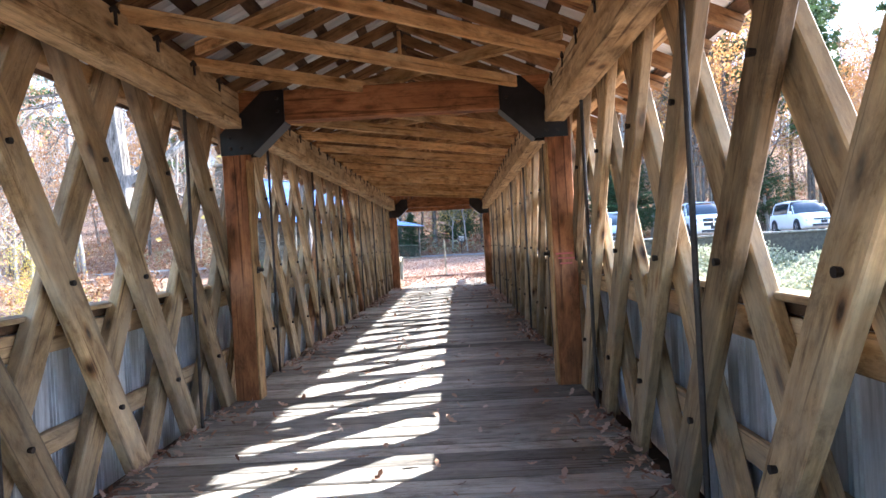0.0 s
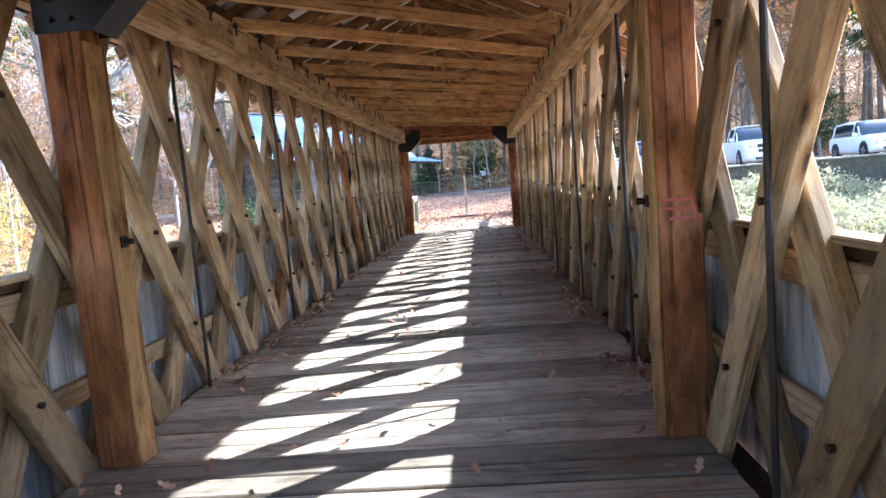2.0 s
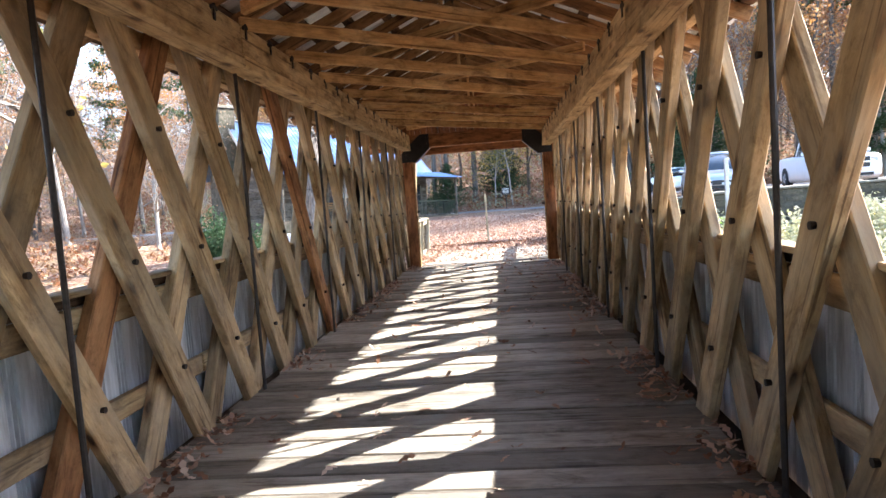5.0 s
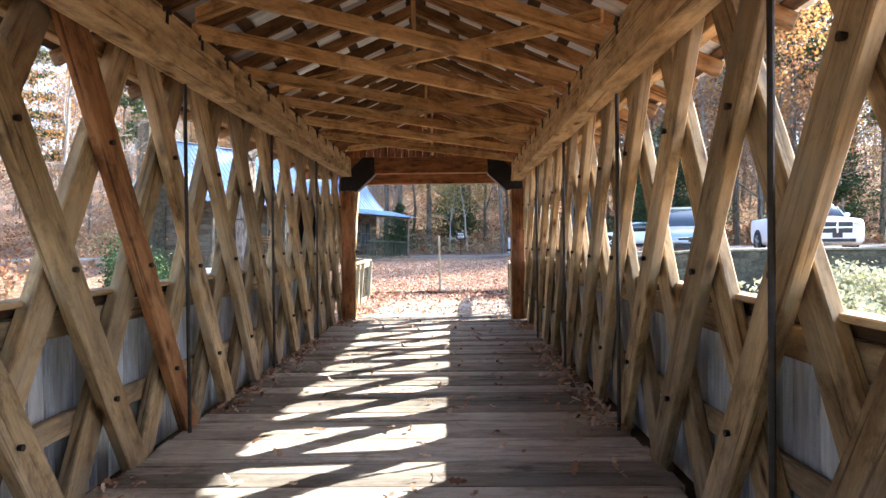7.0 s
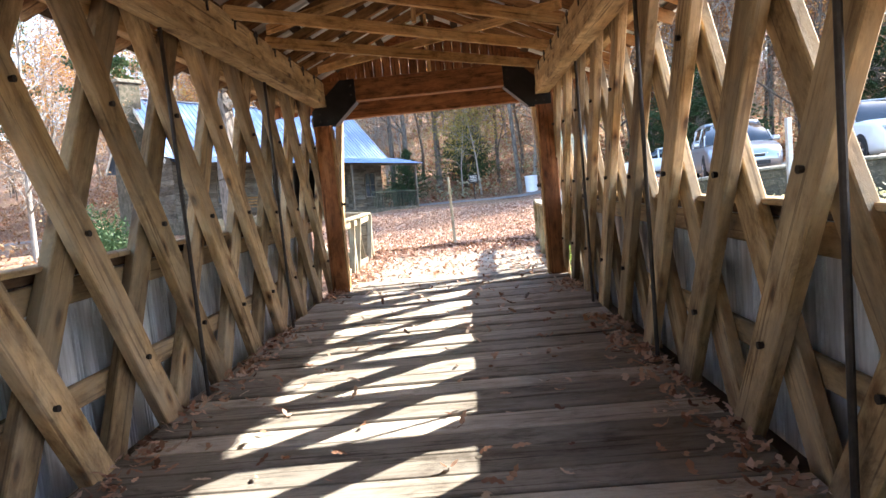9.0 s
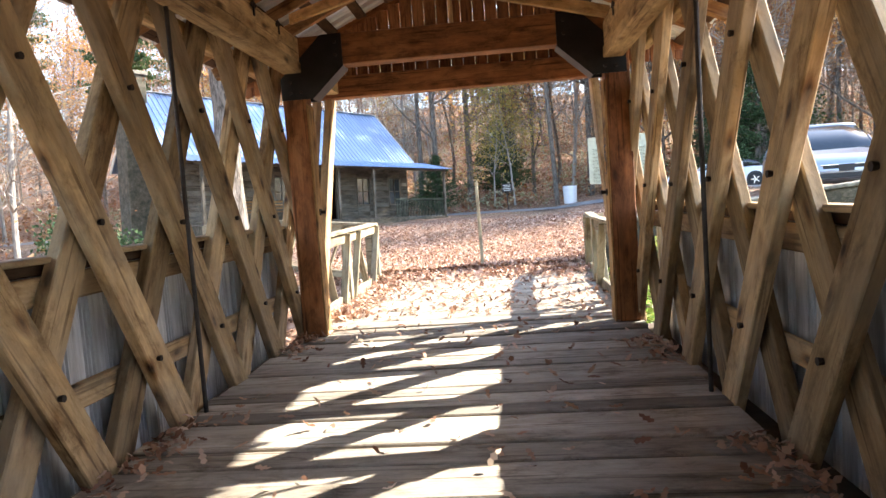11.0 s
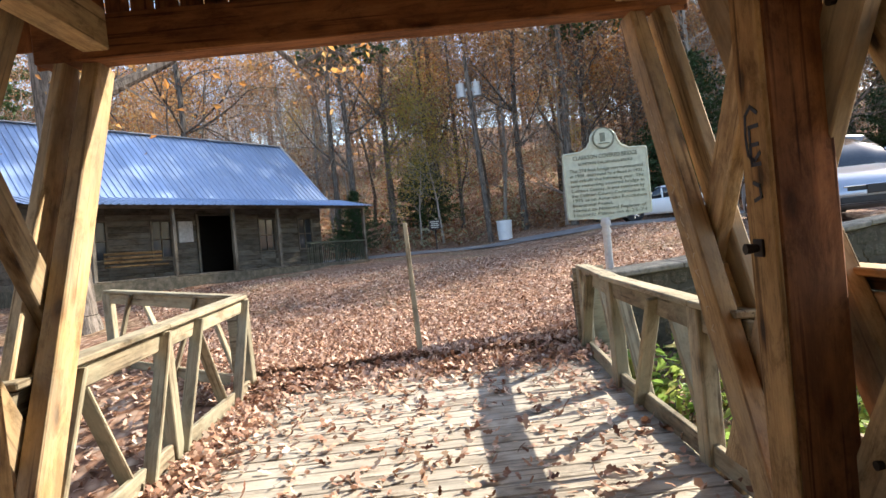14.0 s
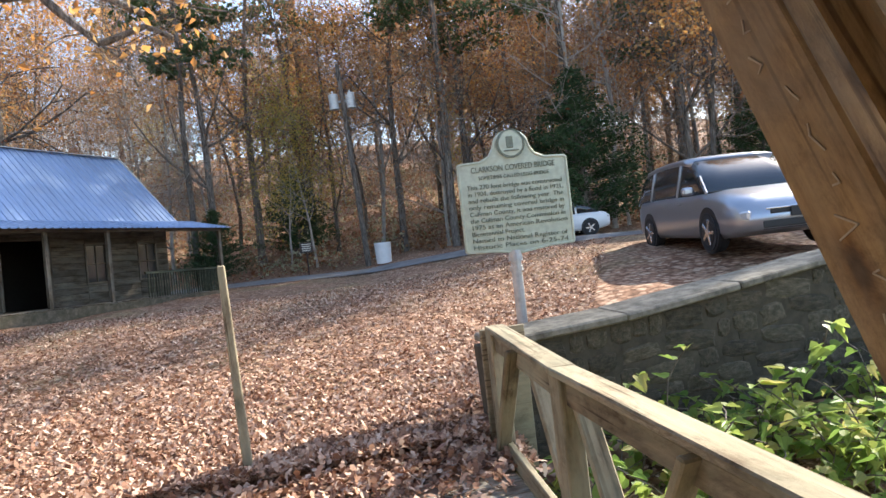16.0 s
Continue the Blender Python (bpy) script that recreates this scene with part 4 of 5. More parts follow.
# boarded walls round the openings: a passage in the middle, doors and windows
FR = [(0.0, 1.9, 0.0, 2.55), (1.9, 2.6, 0.0, 0.75), (1.9, 2.6, 2.0, 2.55), (2.6, 4.1, 0.0, 2.55), (4.1, 4.8, 0.0, 0.75), (4.1, 4.8, 2.0, 2.55), (4.8, 5.8, 0.0, 2.55), (5.8, 7.25, 2.15, 2.55), (7.25, 8.45, 0.0, 2.55), (8.45, 9.15, 0.0, 0.75), (8.45, 9.15, 2.0, 2.55), (9.15, 10.4, 0.0, 2.55), (10.4, 11.1, 0.0, 0.75), (10.4, 11.1, 2.0, 2.55), (11.1, CL, 0.0, 2.55)]
for xa, xb, za, zb in FR:
    z = za
    while z < zb - 0.02:
        zz = min(z + 0.2, zb)
        ctimber("board", (xa, 0.03, (z + zz) / 2), (xb, 0.03, (z + zz) / 2), 0.05, zz - z - 0.006, "cabin_wood")
        z = zz
z = 0.0
while z < 5.2:
    half = CD / 2 if z < 2.5 else max(0.1, (CD / 2) * (1 - (z - 2.5) / 2.9))
    for xw in (0.0, CL):
        ctimber("board", (xw, CD / 2 - half, z + 0.1), (xw, CD / 2 + half, z + 0.1), 0.05, 0.194, "cabin_wood")
    z += 0.2
cbox("back_wall", (0, CD - 0.06, 0), (CL, CD, 2.55), "cabin_wood")
# added sheets behind the openings, their colour painted as indoor shade
cbox("inner_wall", (0.1, 2.6, 0.0), (CL - 0.1, 2.68, 2.5), "interior_shade")
cbox("ceiling_boards", (0.05, 0.08, 2.5), (CL - 0.05, CD - 0.08, 2.54), "interior_shade")
for xa in (1.9, 4.1, 8.45, 10.4):
    w = thing("window", "", "", "", "")
    w.parent = cabin
    w.matrix_basis = pose(xa + 0.35, 0.0, 1.35)
    for a, b in (((-0.40, 0, -0.64), (0.40, 0, -0.64)), ((-0.40, 0, 0.64), (0.40, 0, 0.64)), ((-0.36, 0, -0.62), (-0.36, 0, 0.62)), ((0.36, 0, -0.62), (0.36, 0, 0.62)), ((-0.34, 0.02, 0), (0.34, 0.02, 0)), ((0, 0.02, -0.6), (0, 0.02, 0.6))):
        ctimber("frame_bar", a, b, 0.06, 0.07 if a[1] == 0 else 0.035, "cabin_wood", (0, 0.2, 1) if a[2] == b[2] else (1, 0, 0), w)
    cbox("pane", (-0.34, 0.03, -0.6), (0.34, 0.04, 0.6), "window_glass", 0, "", w)
for xa in (5.8, 7.25):
    ctimber("door_post", (xa, -0.01, 0), (xa, -0.01, 2.2), 0.09, 0.12, "cabin_wood", (0, 1, 0))
ctimber("door_head", (5.75, -0.012, 2.2), (7.3, -0.012, 2.2), 0.09, 0.12, "cabin_wood")
cbox("passage_floor", (5.8, 0.0, 0.0), (7.25, 2.6, 0.04), "cabin_wood")
n = 0
for k in range(26):
    ctimber("porch_board", (0.05 + CL / 26 * (k + 0.5), -1.9, 0.05), (0.05 + CL / 26 * (k + 0.5), 0.0, 0.05), CL / 26 - 0.01, 0.04, "cabin_wood")
for xa in (0.15, 1.4, 3.9, 6.1, 8.0, CL + 0.85):
    ctimber("porch_post", (xa, -1.8, 0.05 if xa < CL else -0.3), (xa, -1.8, 2.25), 0.11, 0.11, "cabin_wood", (0, 1, 0))
ctimber("porch_beam", (-0.1, -1.8, 2.3), (CL + 0.95, -1.8, 2.3), 0.1, 0.15, "cabin_wood")
ctimber("porch_bench_seat", (2.3, -0.6, 0.5), (4.2, -0.6, 0.5), 0.4, 0.05, "post_face_wood")
for zz in (0.65, 0.78, 0.91):
    ctimber("porch_bench_slat", (2.3, -0.4, zz), (4.2, -0.4, zz), 0.03, 0.08, "post_face_wood")
cbox("notice_box", (5.05, -0.08, 1.2), (5.6, 0.0, 1.95), "galvanised", 0.02, "grey metal notice box on the wall")


def slope_sheets(name, x0, x1, a, b, mat):
    """Ribbed sheets from eave point a to top point b (local y, z)."""
    a, b = Vector((0, *a)), Vector((0, *b))
    ey = (b - a).normalized()
    ex = Vector((1, 0, 0)) if ey.y > 0 else Vector((-1, 0, 0))
    ez = ex.cross(ey)
    x = x0
    while x < x1 - 0.05:
        w = min(0.9, x1 - x)
        m = Matrix.Translation((a + b) / 2 + Vector((x + w / 2, 0, 0))) @ Matrix((ex, ey, ez)).transposed().to_4x4()
        ribbed(name, w, (b - a).length, 0.225, 0.03, mat, cabin, m)
        x += w


RIDGE = 5.55
slope_sheets("roof_sheet", -0.4, CL + 0.4, (-0.25, 2.72), (CD / 2, RIDGE), "sky_tinted_metal")
slope_sheets("roof_sheet", -0.4, CL + 0.4, (CD + 0.4, 2.5), (CD / 2, RIDGE), "sky_tinted_metal")
slope_sheets("porch_sheet", -0.4, CL + 1.0, (-2.25, 2.3), (-0.2, 2.74), "sky_tinted_metal")
ctimber("ridge_cap", (-0.4, CD / 2, RIDGE + 0.03), (CL + 0.4, CD / 2, RIDGE + 0.03), 0.25, 0.03, "galvanised")
for s in (-1, 1):
    for xx in (-0.42, CL + 0.42):
        ctimber("barge_board", (xx, CD / 2 + s * (CD / 2 + 0.3), 2.5), (xx, CD / 2, RIDGE - 0.03), 0.03, 0.18, "cream_bars")
for side in (CL,):
    for k in range(31):
        ctimber("baluster", (side - 2.3 + k * 0.1, -1.8, 0.05), (side - 2.3 + k * 0.1, -1.8, 0.85), 0.035, 0.035, "green_rail_wood", (0, 1, 0))
    ctimber("porch_rail", (side - 2.4, -1.8, 0.88), (side + 0.85, -1.8, 0.88), 0.06, 0.08, "green_rail_wood")
    for k in range(18):
        ctimber("baluster", (side + 0.85, -1.8 + k * 0.11, 0.0), (side + 0.85, -1.8 + k * 0.11, 0.85), 0.035, 0.035, "green_rail_wood", (0, 1, 0))
    ctimber("porch_rail", (side + 0.85, -1.85, 0.88), (side + 0.85, 0.2, 0.88), 0.06, 0.08, "green_rail_wood")
cbox("side_porch_floor", (CL, -1.9, -0.9), (CL + 0.95, 0.3, 0.05), "cabin_wood")
chim = cbox("chimney", (-0.95, CD / 2 - 0.6, -0.4), (-0.05, CD / 2 + 0.6, 6.1), "stone", 0.03, "tan stone chimney at the gable end")
cbox("chimney_cap", (-1.02, CD / 2 - 0.67, 6.1), (0.02, CD / 2 + 0.67, 6.25), "cap_stone", 0.02, "", chim)

# ---- stone retaining wall ----
swall = thing("retaining_wall", "low mossy fieldstone retaining wall with a flat mortar cap", "stone wall", kind="structure")
x = 2.05


def wall_top(x):
    return 0.80 + 0.42 * float(smooth(x, 2, 8))


n = 20
for i in range(n):
    xa, xb = 2.05 + i * 1.25, 2.05 + (i + 1) * 1.25
    ya, yb = float(wall_line(xa)), float(wall_line(xb))
    za, zb = wall_top(xa), wall_top(xb)
    timber("cap_slab", (xa, ya, za - 0.03), (xb - 0.004, yb, zb - 0.03), 0.52, 0.07, "cap_stone", swall, seed=i % 5 + 1, bow=0.02, bevel=0.015)
    timber("wall_core", (xa, ya, za - 0.95), (xb, yb, zb - 0.95), 0.38, 1.75, "mortar", swall)


def pebble(seed):
    bm = bmesh.new()
    rg = random.Random(seed)
    bmesh.ops.create_icosphere(bm, subdivisions=2, radius=0.5)
    for v in bm.verts:
        v.co *= rg.uniform(0.80, 1.14)
        v.co.y *= 0.5
        v.co.x = max(-0.46, min(0.46, v.co.x * 1.25))
        v.co.z = max(-0.46, min(0.46, v.co.z * 1.25))
    me = bpy.data.meshes.new("stone")
    bm.to_mesh(me)
    bm.free()
    me.materials.append(MATS["stone"])
    return me


STONES = [pebble(i) for i in range(8)]
rg = random.Random(3)
count = 0
for row in range(6):
    x = 2.1 + rg.uniform(0, 0.2)
    while x < 14 and count < 290:
        w = rg.choice((0.16, 0.24, 0.33, 0.45, 0.6))
        h = 0.2
        z = wall_top(x) - 0.17 - row * 0.21
        obj("stone", STONES[rg.randint(0, 7)], None, swall, pose(x + w / 2, float(wall_line(x + w / 2)) - 0.175, z, rg.uniform(-6, 6), rg.uniform(-8, 8), 4) @ Matrix.Diagonal((w * 0.98, 0.15, h * rg.uniform(0.8, 1.2), 1)))
        x += w
        count += 1

# ---- vehicles ----


def loft(name, rings, mat, parent, label="", closed=False, smoothed=True):
    vs, fs = [], []
    k = len(rings[0])
    for r in rings:
        vs += r
    for i in range(len(rings) - 1):
        for j in range(k - (0 if closed else 1)):
            a, b = i * k + j, i * k + (j + 1) % k
            fs.append((a, b, b + k, a + k))
    fs.append(tuple(range(k - 1, -1, -1)))
    fs.append(tuple((len(rings) - 1) * k + j for j in range(k)))
    ob = quads(name, vs, fs, mat, parent, smoothed)
    if label:
        ob["label"] = label
    return ob


def curve_at(pts, s):
    xs, zs = zip(*pts)
    return float(np.interp(s, xs, zs))


def vehicle(name, label, category, m, length, width, height, paint, belt, roof_pts, wheel_r, axles, truck=False):
    """x forward. belt: top of the lower body along the length; roof_pts: the glass house from tail to windscreen foot."""
    v = thing(name, label, category, "parked vehicles", m=m)
    hw, sill = width / 2, 0.24
    rings = []
    for i in range(25):
        s = i / 24
        x = (s - 0.5) * length
        e = min(1.0, min(s, 1 - s) / 0.1)
        w = hw * (0.80 + 0.20 * math.sqrt(max(0.0, 1 - (1 - e) ** 2)))
        top = curve_at(belt, s)
        low = sill + (0.12 * (1 - e))
        half = [(w * 0.90, low), (w * 0.985, low + 0.10), (w, low + (top - low) * 0.5), (w * 0.985, top - 0.14), (w * 0.94, top - 0.03), (w * 0.55, top + 0.02)]
        ring = [(x, y, z) for y, z in half] + [(x, -y, z) for y, z in reversed(half)]
        rings.append(ring)
    loft("body", rings, paint, v, closed=True)
    rs, roofs = [], []
    for s, z in roof_pts:
        x = (s - 0.5) * length
        b = curve_at(belt, s) - 0.02
        f = (z - b) / max(0.05, height - b)
        wt = hw * (0.93 - 0.17 * f)
        half = [(hw * 0.93, b), (wt + 0.02, b + (z - b) * 0.86), (wt - 0.05, z), (wt * 0.5, z + 0.02)]
        rs.append([(x, y, zz) for y, zz in half] + [(x, -y, zz) for y, zz in reversed(half)])
        if f > 0.85:
            half = [(wt + 0.025, z - 0.10), (wt - 0.04, z + 0.012), (wt * 0.5, z + 0.035)]
            roofs.append([(x, y, zz) for y, zz in half] + [(x, -y, zz) for y, zz in reversed(half)])
    loft("window_glass", rs, "car_glass", v, "dark tinted window glass", closed=True)
    if len(roofs) > 1:
        loft("roof_panel", roofs, paint, v, closed=True)
    # pillars
    n = len(rs)
    for j, i in enumerate((0, n // 3, n // 2 + 1, n - 2)):
        for sgn in (0, 1):
            r0 = rs[i]
            a = Vector(r0[0 if not sgn else 7])
            b = Vector(r0[1 if not sgn else 6])
            if i == n - 2:
                a = Vector(rs[n - 1][0 if not sgn else 7])
            if (b - a).length > 0.15:
                off = Vector((0, 0.008 * (1 - 2 * sgn), 0))
                timber("pillar", a + off, b + off, 0.03, 0.07, paint, v, up=(1, 0, 0.3), bevel=0.004)
    # wheels with tyre, rim and dark arch
    for ax in axles:
        x = (ax - 0.5) * length
        for sgn in (-1, 1):
            bm = bmesh.new()
            add_cyl(bm, wheel_r * 1.13, wheel_r * 1.13, 0.05, pose(x, sgn * (hw - 0.022), wheel_r + 0.03, 90), 28)
            part("wheel_arch", bm, "dark_trim", v)
            w = thing("wheel", "", "", "", "")
            w.parent = v
            w.matrix_basis = pose(x, sgn * (hw - 0.10), wheel_r, 90)
            bm = bmesh.new()
            bmesh.ops.create_cone(bm, cap_ends=True, segments=32, radius1=wheel_r, radius2=wheel_r, depth=0.24)
            bmesh.ops.bevel(bm, geom=[e for e in bm.edges if len(e.link_faces) == 2 and abs(e.calc_face_angle(0)) > 1], offset=0.03, segments=2, affect="EDGES")
            part("tyre", bm, "rubber", w)
            bm = bmesh.new()
            add_cyl(bm, wheel_r * 0.66, wheel_r * 0.66, 0.255, None, 24)
            part("rim_well", bm, "dark_trim", w)
            bm = bmesh.new()
            for k in range(5):
                add_box(bm, (wheel_r * 0.6, 0.07, 0.268), pose(0, 0, 0, 0, 0, 72 * k) @ Matrix.Translation((wheel_r * 0.34, 0, 0)), 0.008)
            bmesh.ops.create_cone(bm, cap_ends=True, segments=20, radius1=0.07, radius2=0.07, depth=0.275)
            part("rim", bm, "chrome", w, "bright alloy wheel rim")
    fx = length / 2
    nose = curve_at(belt, 0.97)
    for sgn in (-1, 1):
        bm = bmesh.new()
        add_box(bm, (0.30, 0.40 if not truck else 0.26, 0.15 if not truck else 0.26), pose(fx - 0.20, sgn * (hw - 0.30), nose - 0.20, 0, 0, -sgn * 24), 0.03)
        part("headlight", bm, "lamp_glass", v, "clear headlight")
        bm = bmesh.new()
        add_box(bm, (0.1, 0.24, 0.09), pose(fx - 0.10, sgn * (hw - 0.36), 0.45, 0, 0, -sgn * 20), 0.02)
        part("fog_lamp", bm, "dark_trim", v)
        bm = bmesh.new()
        add_box(bm, (0.14, 0.22, 0.15), pose((0.69 - 0.5) * length, sgn * (hw + 0.10), curve_at(belt, 0.69) + 0.06), 0.04)
        part("wing_mirror", bm, paint, v)
        bm = bmesh.new()
        add_box(bm, (0.06, 0.2, 0.28), pose(-fx + 0.10, sgn * (hw - 0.22), curve_at(belt, 0.03) - 0.25), 0.02)
        part("tail_light", bm, "dark_trim", v, "dark tail light")
        for k, dx in enumerate((0.36, 0.55)):
            bm = bmesh.new()
            add_box(bm, (0.2, 0.03, 0.03), pose((dx - 0.5) * length, sgn * (hw + 0.008), curve_at(belt, dx) - 0.16), 0.008)
            part("door_handle", bm, paint, v)
    bm = bmesh.new()
    if truck:
        add_box(bm, (0.12, 1.0, 0.40), pose(fx - 0.05, 0, nose - 0.26), 0.03)
        part("grille", bm, "dark_trim", v, "dark grille with a bright cross bar")
        for a, b in ((1.0, 0.06), (0.06, 0.40)):
            bb = bmesh.new()
            add_box(bb, (0.15, a, b), pose(fx - 0.045, 0, nose - 0.26), 0.01)
            part("grille_bar", bb, "chrome", v)
    else:
        add_box(bm, (0.10, 0.95, 0.09), pose(fx - 0.04, 0, nose - 0.17), 0.02)
        part("grille", bm, "dark_trim", v, "slim black grille")
        bb = bmesh.new()
        add_box(bb, (0.12, 1.05, 0.03), pose(fx - 0.045, 0, nose - 0.12), 0.01)
        part("grille_bar", bb, "chrome", v)
    bm = bmesh.new()
    add_box(bm, (0.14, width * 0.62, 0.17), pose(fx - 0.06, 0, 0.43), 0.04)
    part("lower_intake", bm, "dark_trim", v)
    bm = bmesh.new()
    add_box(bm, (0.03, 0.31, 0.16), pose(fx + 0.03, 0, 0.60), 0.005)
    part("front_plate", bm, "dark_trim", v)
    return v


VAN_BELT = [(0, 0.95), (0.06, 1.06), (0.3, 1.08), (0.62, 1.05), (0.76, 1.06), (0.86, 1.0), (0.95, 0.88), (1, 0.66)]
VAN_ROOF = [(0.02, 1.10), (0.05, 1.5), (0.09, 1.70), (0.2, 1.755), (0.35, 1.775), (0.5, 1.76), (0.6, 1.68), (0.7, 1.40), (0.775, 1.08)]
vehicle("minivan", "silver minivan parked on leaves behind the stone wall", "minivan", pose(8.85, 31.75, gz(8.85, 31.75) + 0.0, 0, 0, -103), 5.17, 2.0, 1.78, "van_paint", VAN_BELT, VAN_ROOF, 0.36, (0.19, 0.79))
TR_BELT = [(0, 1.30), (0.34, 1.32), (0.36, 1.30), (0.72, 1.28), (0.76, 1.26), (0.9, 1.2), (0.97, 1.12), (1, 0.85)]
TR_ROOF = [(0.37, 1.34), (0.385, 1.80), (0.42, 1.92), (0.52, 1.95), (0.6, 1.92), (0.66, 1.70), (0.735, 1.29)]
vehicle("pickup_truck", "white four-door pickup truck parked above the wall", "pickup truck", pose(13.6, 32.6, gz(13.6, 32.6), 0, 0, -97), 5.7, 2.0, 1.95, "white_paint", TR_BELT, TR_ROOF, 0.40, (0.2, 0.81), True)
SUV_BELT = [(0, 1.0), (0.05, 1.1), (0.5, 1.1), (0.72, 1.08), (0.9, 1.0), (0.97, 0.9), (1, 0.7)]
SUV_ROOF = [(0.02, 1.12), (0.06, 1.55), (0.12, 1.72), (0.35, 1.78), (0.55, 1.74), (0.62, 1.6), (0.71, 1.1)]
vehicle("suv", "white sport utility vehicle parked along the lane", "car", pose(19.6, 33.5, gz(19.6, 33.5), 0, 0, -95), 4.7, 1.9, 1.78, "white_paint", SUV_BELT, SUV_ROOF, 0.37, (0.2, 0.8))
SED_BELT = [(0, 0.80), (0.05, 0.96), (0.2, 0.98), (0.7, 0.92), (0.85, 0.86), (0.96, 0.72), (1, 0.55)]
SED_ROOF = [(0.1, 0.98), (0.2, 1.26), (0.3, 1.42), (0.45, 1.46), (0.55, 1.40), (0.63, 1.22), (0.73, 0.92)]
vehicle("blue_car", "dark blue car parked farther along the lane", "car", pose(23.2, 37.0, gz(23.2, 37), 0, 0, -110), 4.6, 1.8, 1.46, "blue_paint", SED_BELT, SED_ROOF, 0.33, (0.19, 0.8))
vehicle("sedan", "white sedan parked across the lane by the trees", "car", pose(11.1, 46.2, gz(11.1, 46.2), 0, 0, 170), 4.8, 1.82, 1.46, "white_paint", SED_BELT, SED_ROOF, 0.33, (0.19, 0.8))

# ---- historical marker ----
marker = thing("historical_marker", "pale green-grey cast metal historical marker with raised lettering", "sign", m=pose(2.83, 27.0, 0.125, 0, 0, -6))
bm = bmesh.new()
pts = [(-0.58, 1.38), (-0.56, 1.36), (-0.30, 1.35), (0, 1.31), (0.30, 1.35), (0.56, 1.36), (0.58, 1.38), (0.58, 2.26), (0.56, 2.28), (0.34, 2.29), (0.24, 2.34), (0.19, 2.42)]
for k in range(9):
    a = math.radians(20 + 140 * k / 8)
    pts.append((0.19 * math.cos(a), 2.42 + 0.17 * math.sin(a)))
pts += [(-0.19, 2.42), (-0.24, 2.34), (-0.34, 2.29), (-0.56, 2.28), (-0.58, 2.26)]
vs = [bm.verts.new((x, -0.02, z)) for x, z in pts]
f = bm.faces.new(vs)
r = bmesh.ops.extrude_face_region(bm, geom=[f])
for e in r["geom"]:
    if isinstance(e, bmesh.types.BMVert):
        e.co.y = 0.02
bmesh.ops.recalc_face_normals(bm, faces=bm.faces)
part("plaque", bm, "sign_face", marker)
for i in range(len(pts)):
    a, b = pts[i], pts[(i + 1) % len(pts)]
    if math.hypot(a[0] - b[0], a[1] - b[1]) > 0.02:
        timber("raised_border", (a[0] * 0.975, -0.024, 1.80 + (a[1] - 1.80) * 0.975), (b[0] * 0.975, -0.024, 1.80 + (b[1] - 1.80) * 0.975), 0.02, 0.022, "sign_face", marker, up=(0, 1, 0), bevel=0.004)
bm = bmesh.new()
bmesh.ops.create_cone(bm, cap_ends=True, segments=28, radius1=0.135, radius2=0.125, depth=0.02, matrix=pose(0, -0.03, 2.44, 90))
seal = part("seal", bm, "sign_face", marker, "round state seal")
bm = bmesh.new()
add_box(bm, (0.07, 0.012, 0.12), pose(-0.01, -0.044, 2.455), 0.004)
add_box(bm, (0.16, 0.012, 0.016), pose(0, -0.044, 2.37), 0.003)
part("seal_relief", bm, "sign_letters", seal)
bm = bmesh.new()
for k in range(24):
    a = 2 * math.pi * k / 24
    add_box(bm, (0.037, 0.014, 0.014), pose(0.142 * math.cos(a), -0.036, 2.44 + 0.142 * math.sin(a), 0, -math.degrees(a) + 90, 0))
part("seal_ring", bm, "sign_letters", seal)


def lettering(text, x, z, size, parent, squeeze=1.0):
    cu = bpy.data.curves.new("text", "FONT")
    cu.body, cu.size, cu.extrude = text, size, 0.004
    cu.align_x, cu.align_y = "LEFT", "CENTER"
    tmp = bpy.data.objects.new("text", cu)
    scene.collection.objects.link(tmp)
    bpy.context.view_layer.update()
    me = bpy.data.meshes.new_from_object(tmp.evaluated_get(bpy.context.evaluated_depsgraph_get()))
    bpy.data.objects.remove(tmp)
    xs = [v.co.x for v in me.vertices]
    wide = max(xs) - min(xs)
    me.materials.clear()
    ob = obj("lettering", me, "sign_letters", parent, pose(x, -0.026, z, 90) @ Matrix.Diagonal((squeeze / wide, 1, 1, 1)))
    return ob


LINES = ["This 270 foot bridge was constructed", "in 1904, destroyed by a flood in 1921,", "and rebuilt the following year. The", "only remaining covered bridge in", "Cullman County, it was restored by", "the Cullman County Commission in", "1975 as an American Revolution", "Bicentennial Project.", "Named to National Register of", "Historic Places on 6-25-74"]
lettering("CLARKSON COVERED BRIDGE", -0.44, 2.20, 0.085, marker, 0.88)
lettering("SOMETIMES CALLED LEGG BRIDGE", -0.37, 2.115, 0.055, marker, 0.74)
for i, t in enumerate(LINES):
    lettering(t, -0.50, 2.025 - 0.068 * i, 0.066, marker, 1.0 if i not in (7,) else 0.55)
bm = bmesh.new()
add_cyl(bm, 0.055, 0.055, 1.5, pose(-0.07, 0, 0.60), 16)
add_cyl(bm, 0.075, 0.065, 0.1, pose(-0.07, 0, 1.29), 16)
add_cyl(bm, 0.068, 0.068, 0.05, pose(-0.07, 0, 1.16), 16)
part("pole", bm, "galvanised", marker, "pale metal pole")

# ---- small things along the slope ----
stake = thing("stake", "thin weathered wooden stake standing in the leaves", "post", m=pose(0.05, 25.85, gz(0.05, 25.85), 0, -1.5, 0))
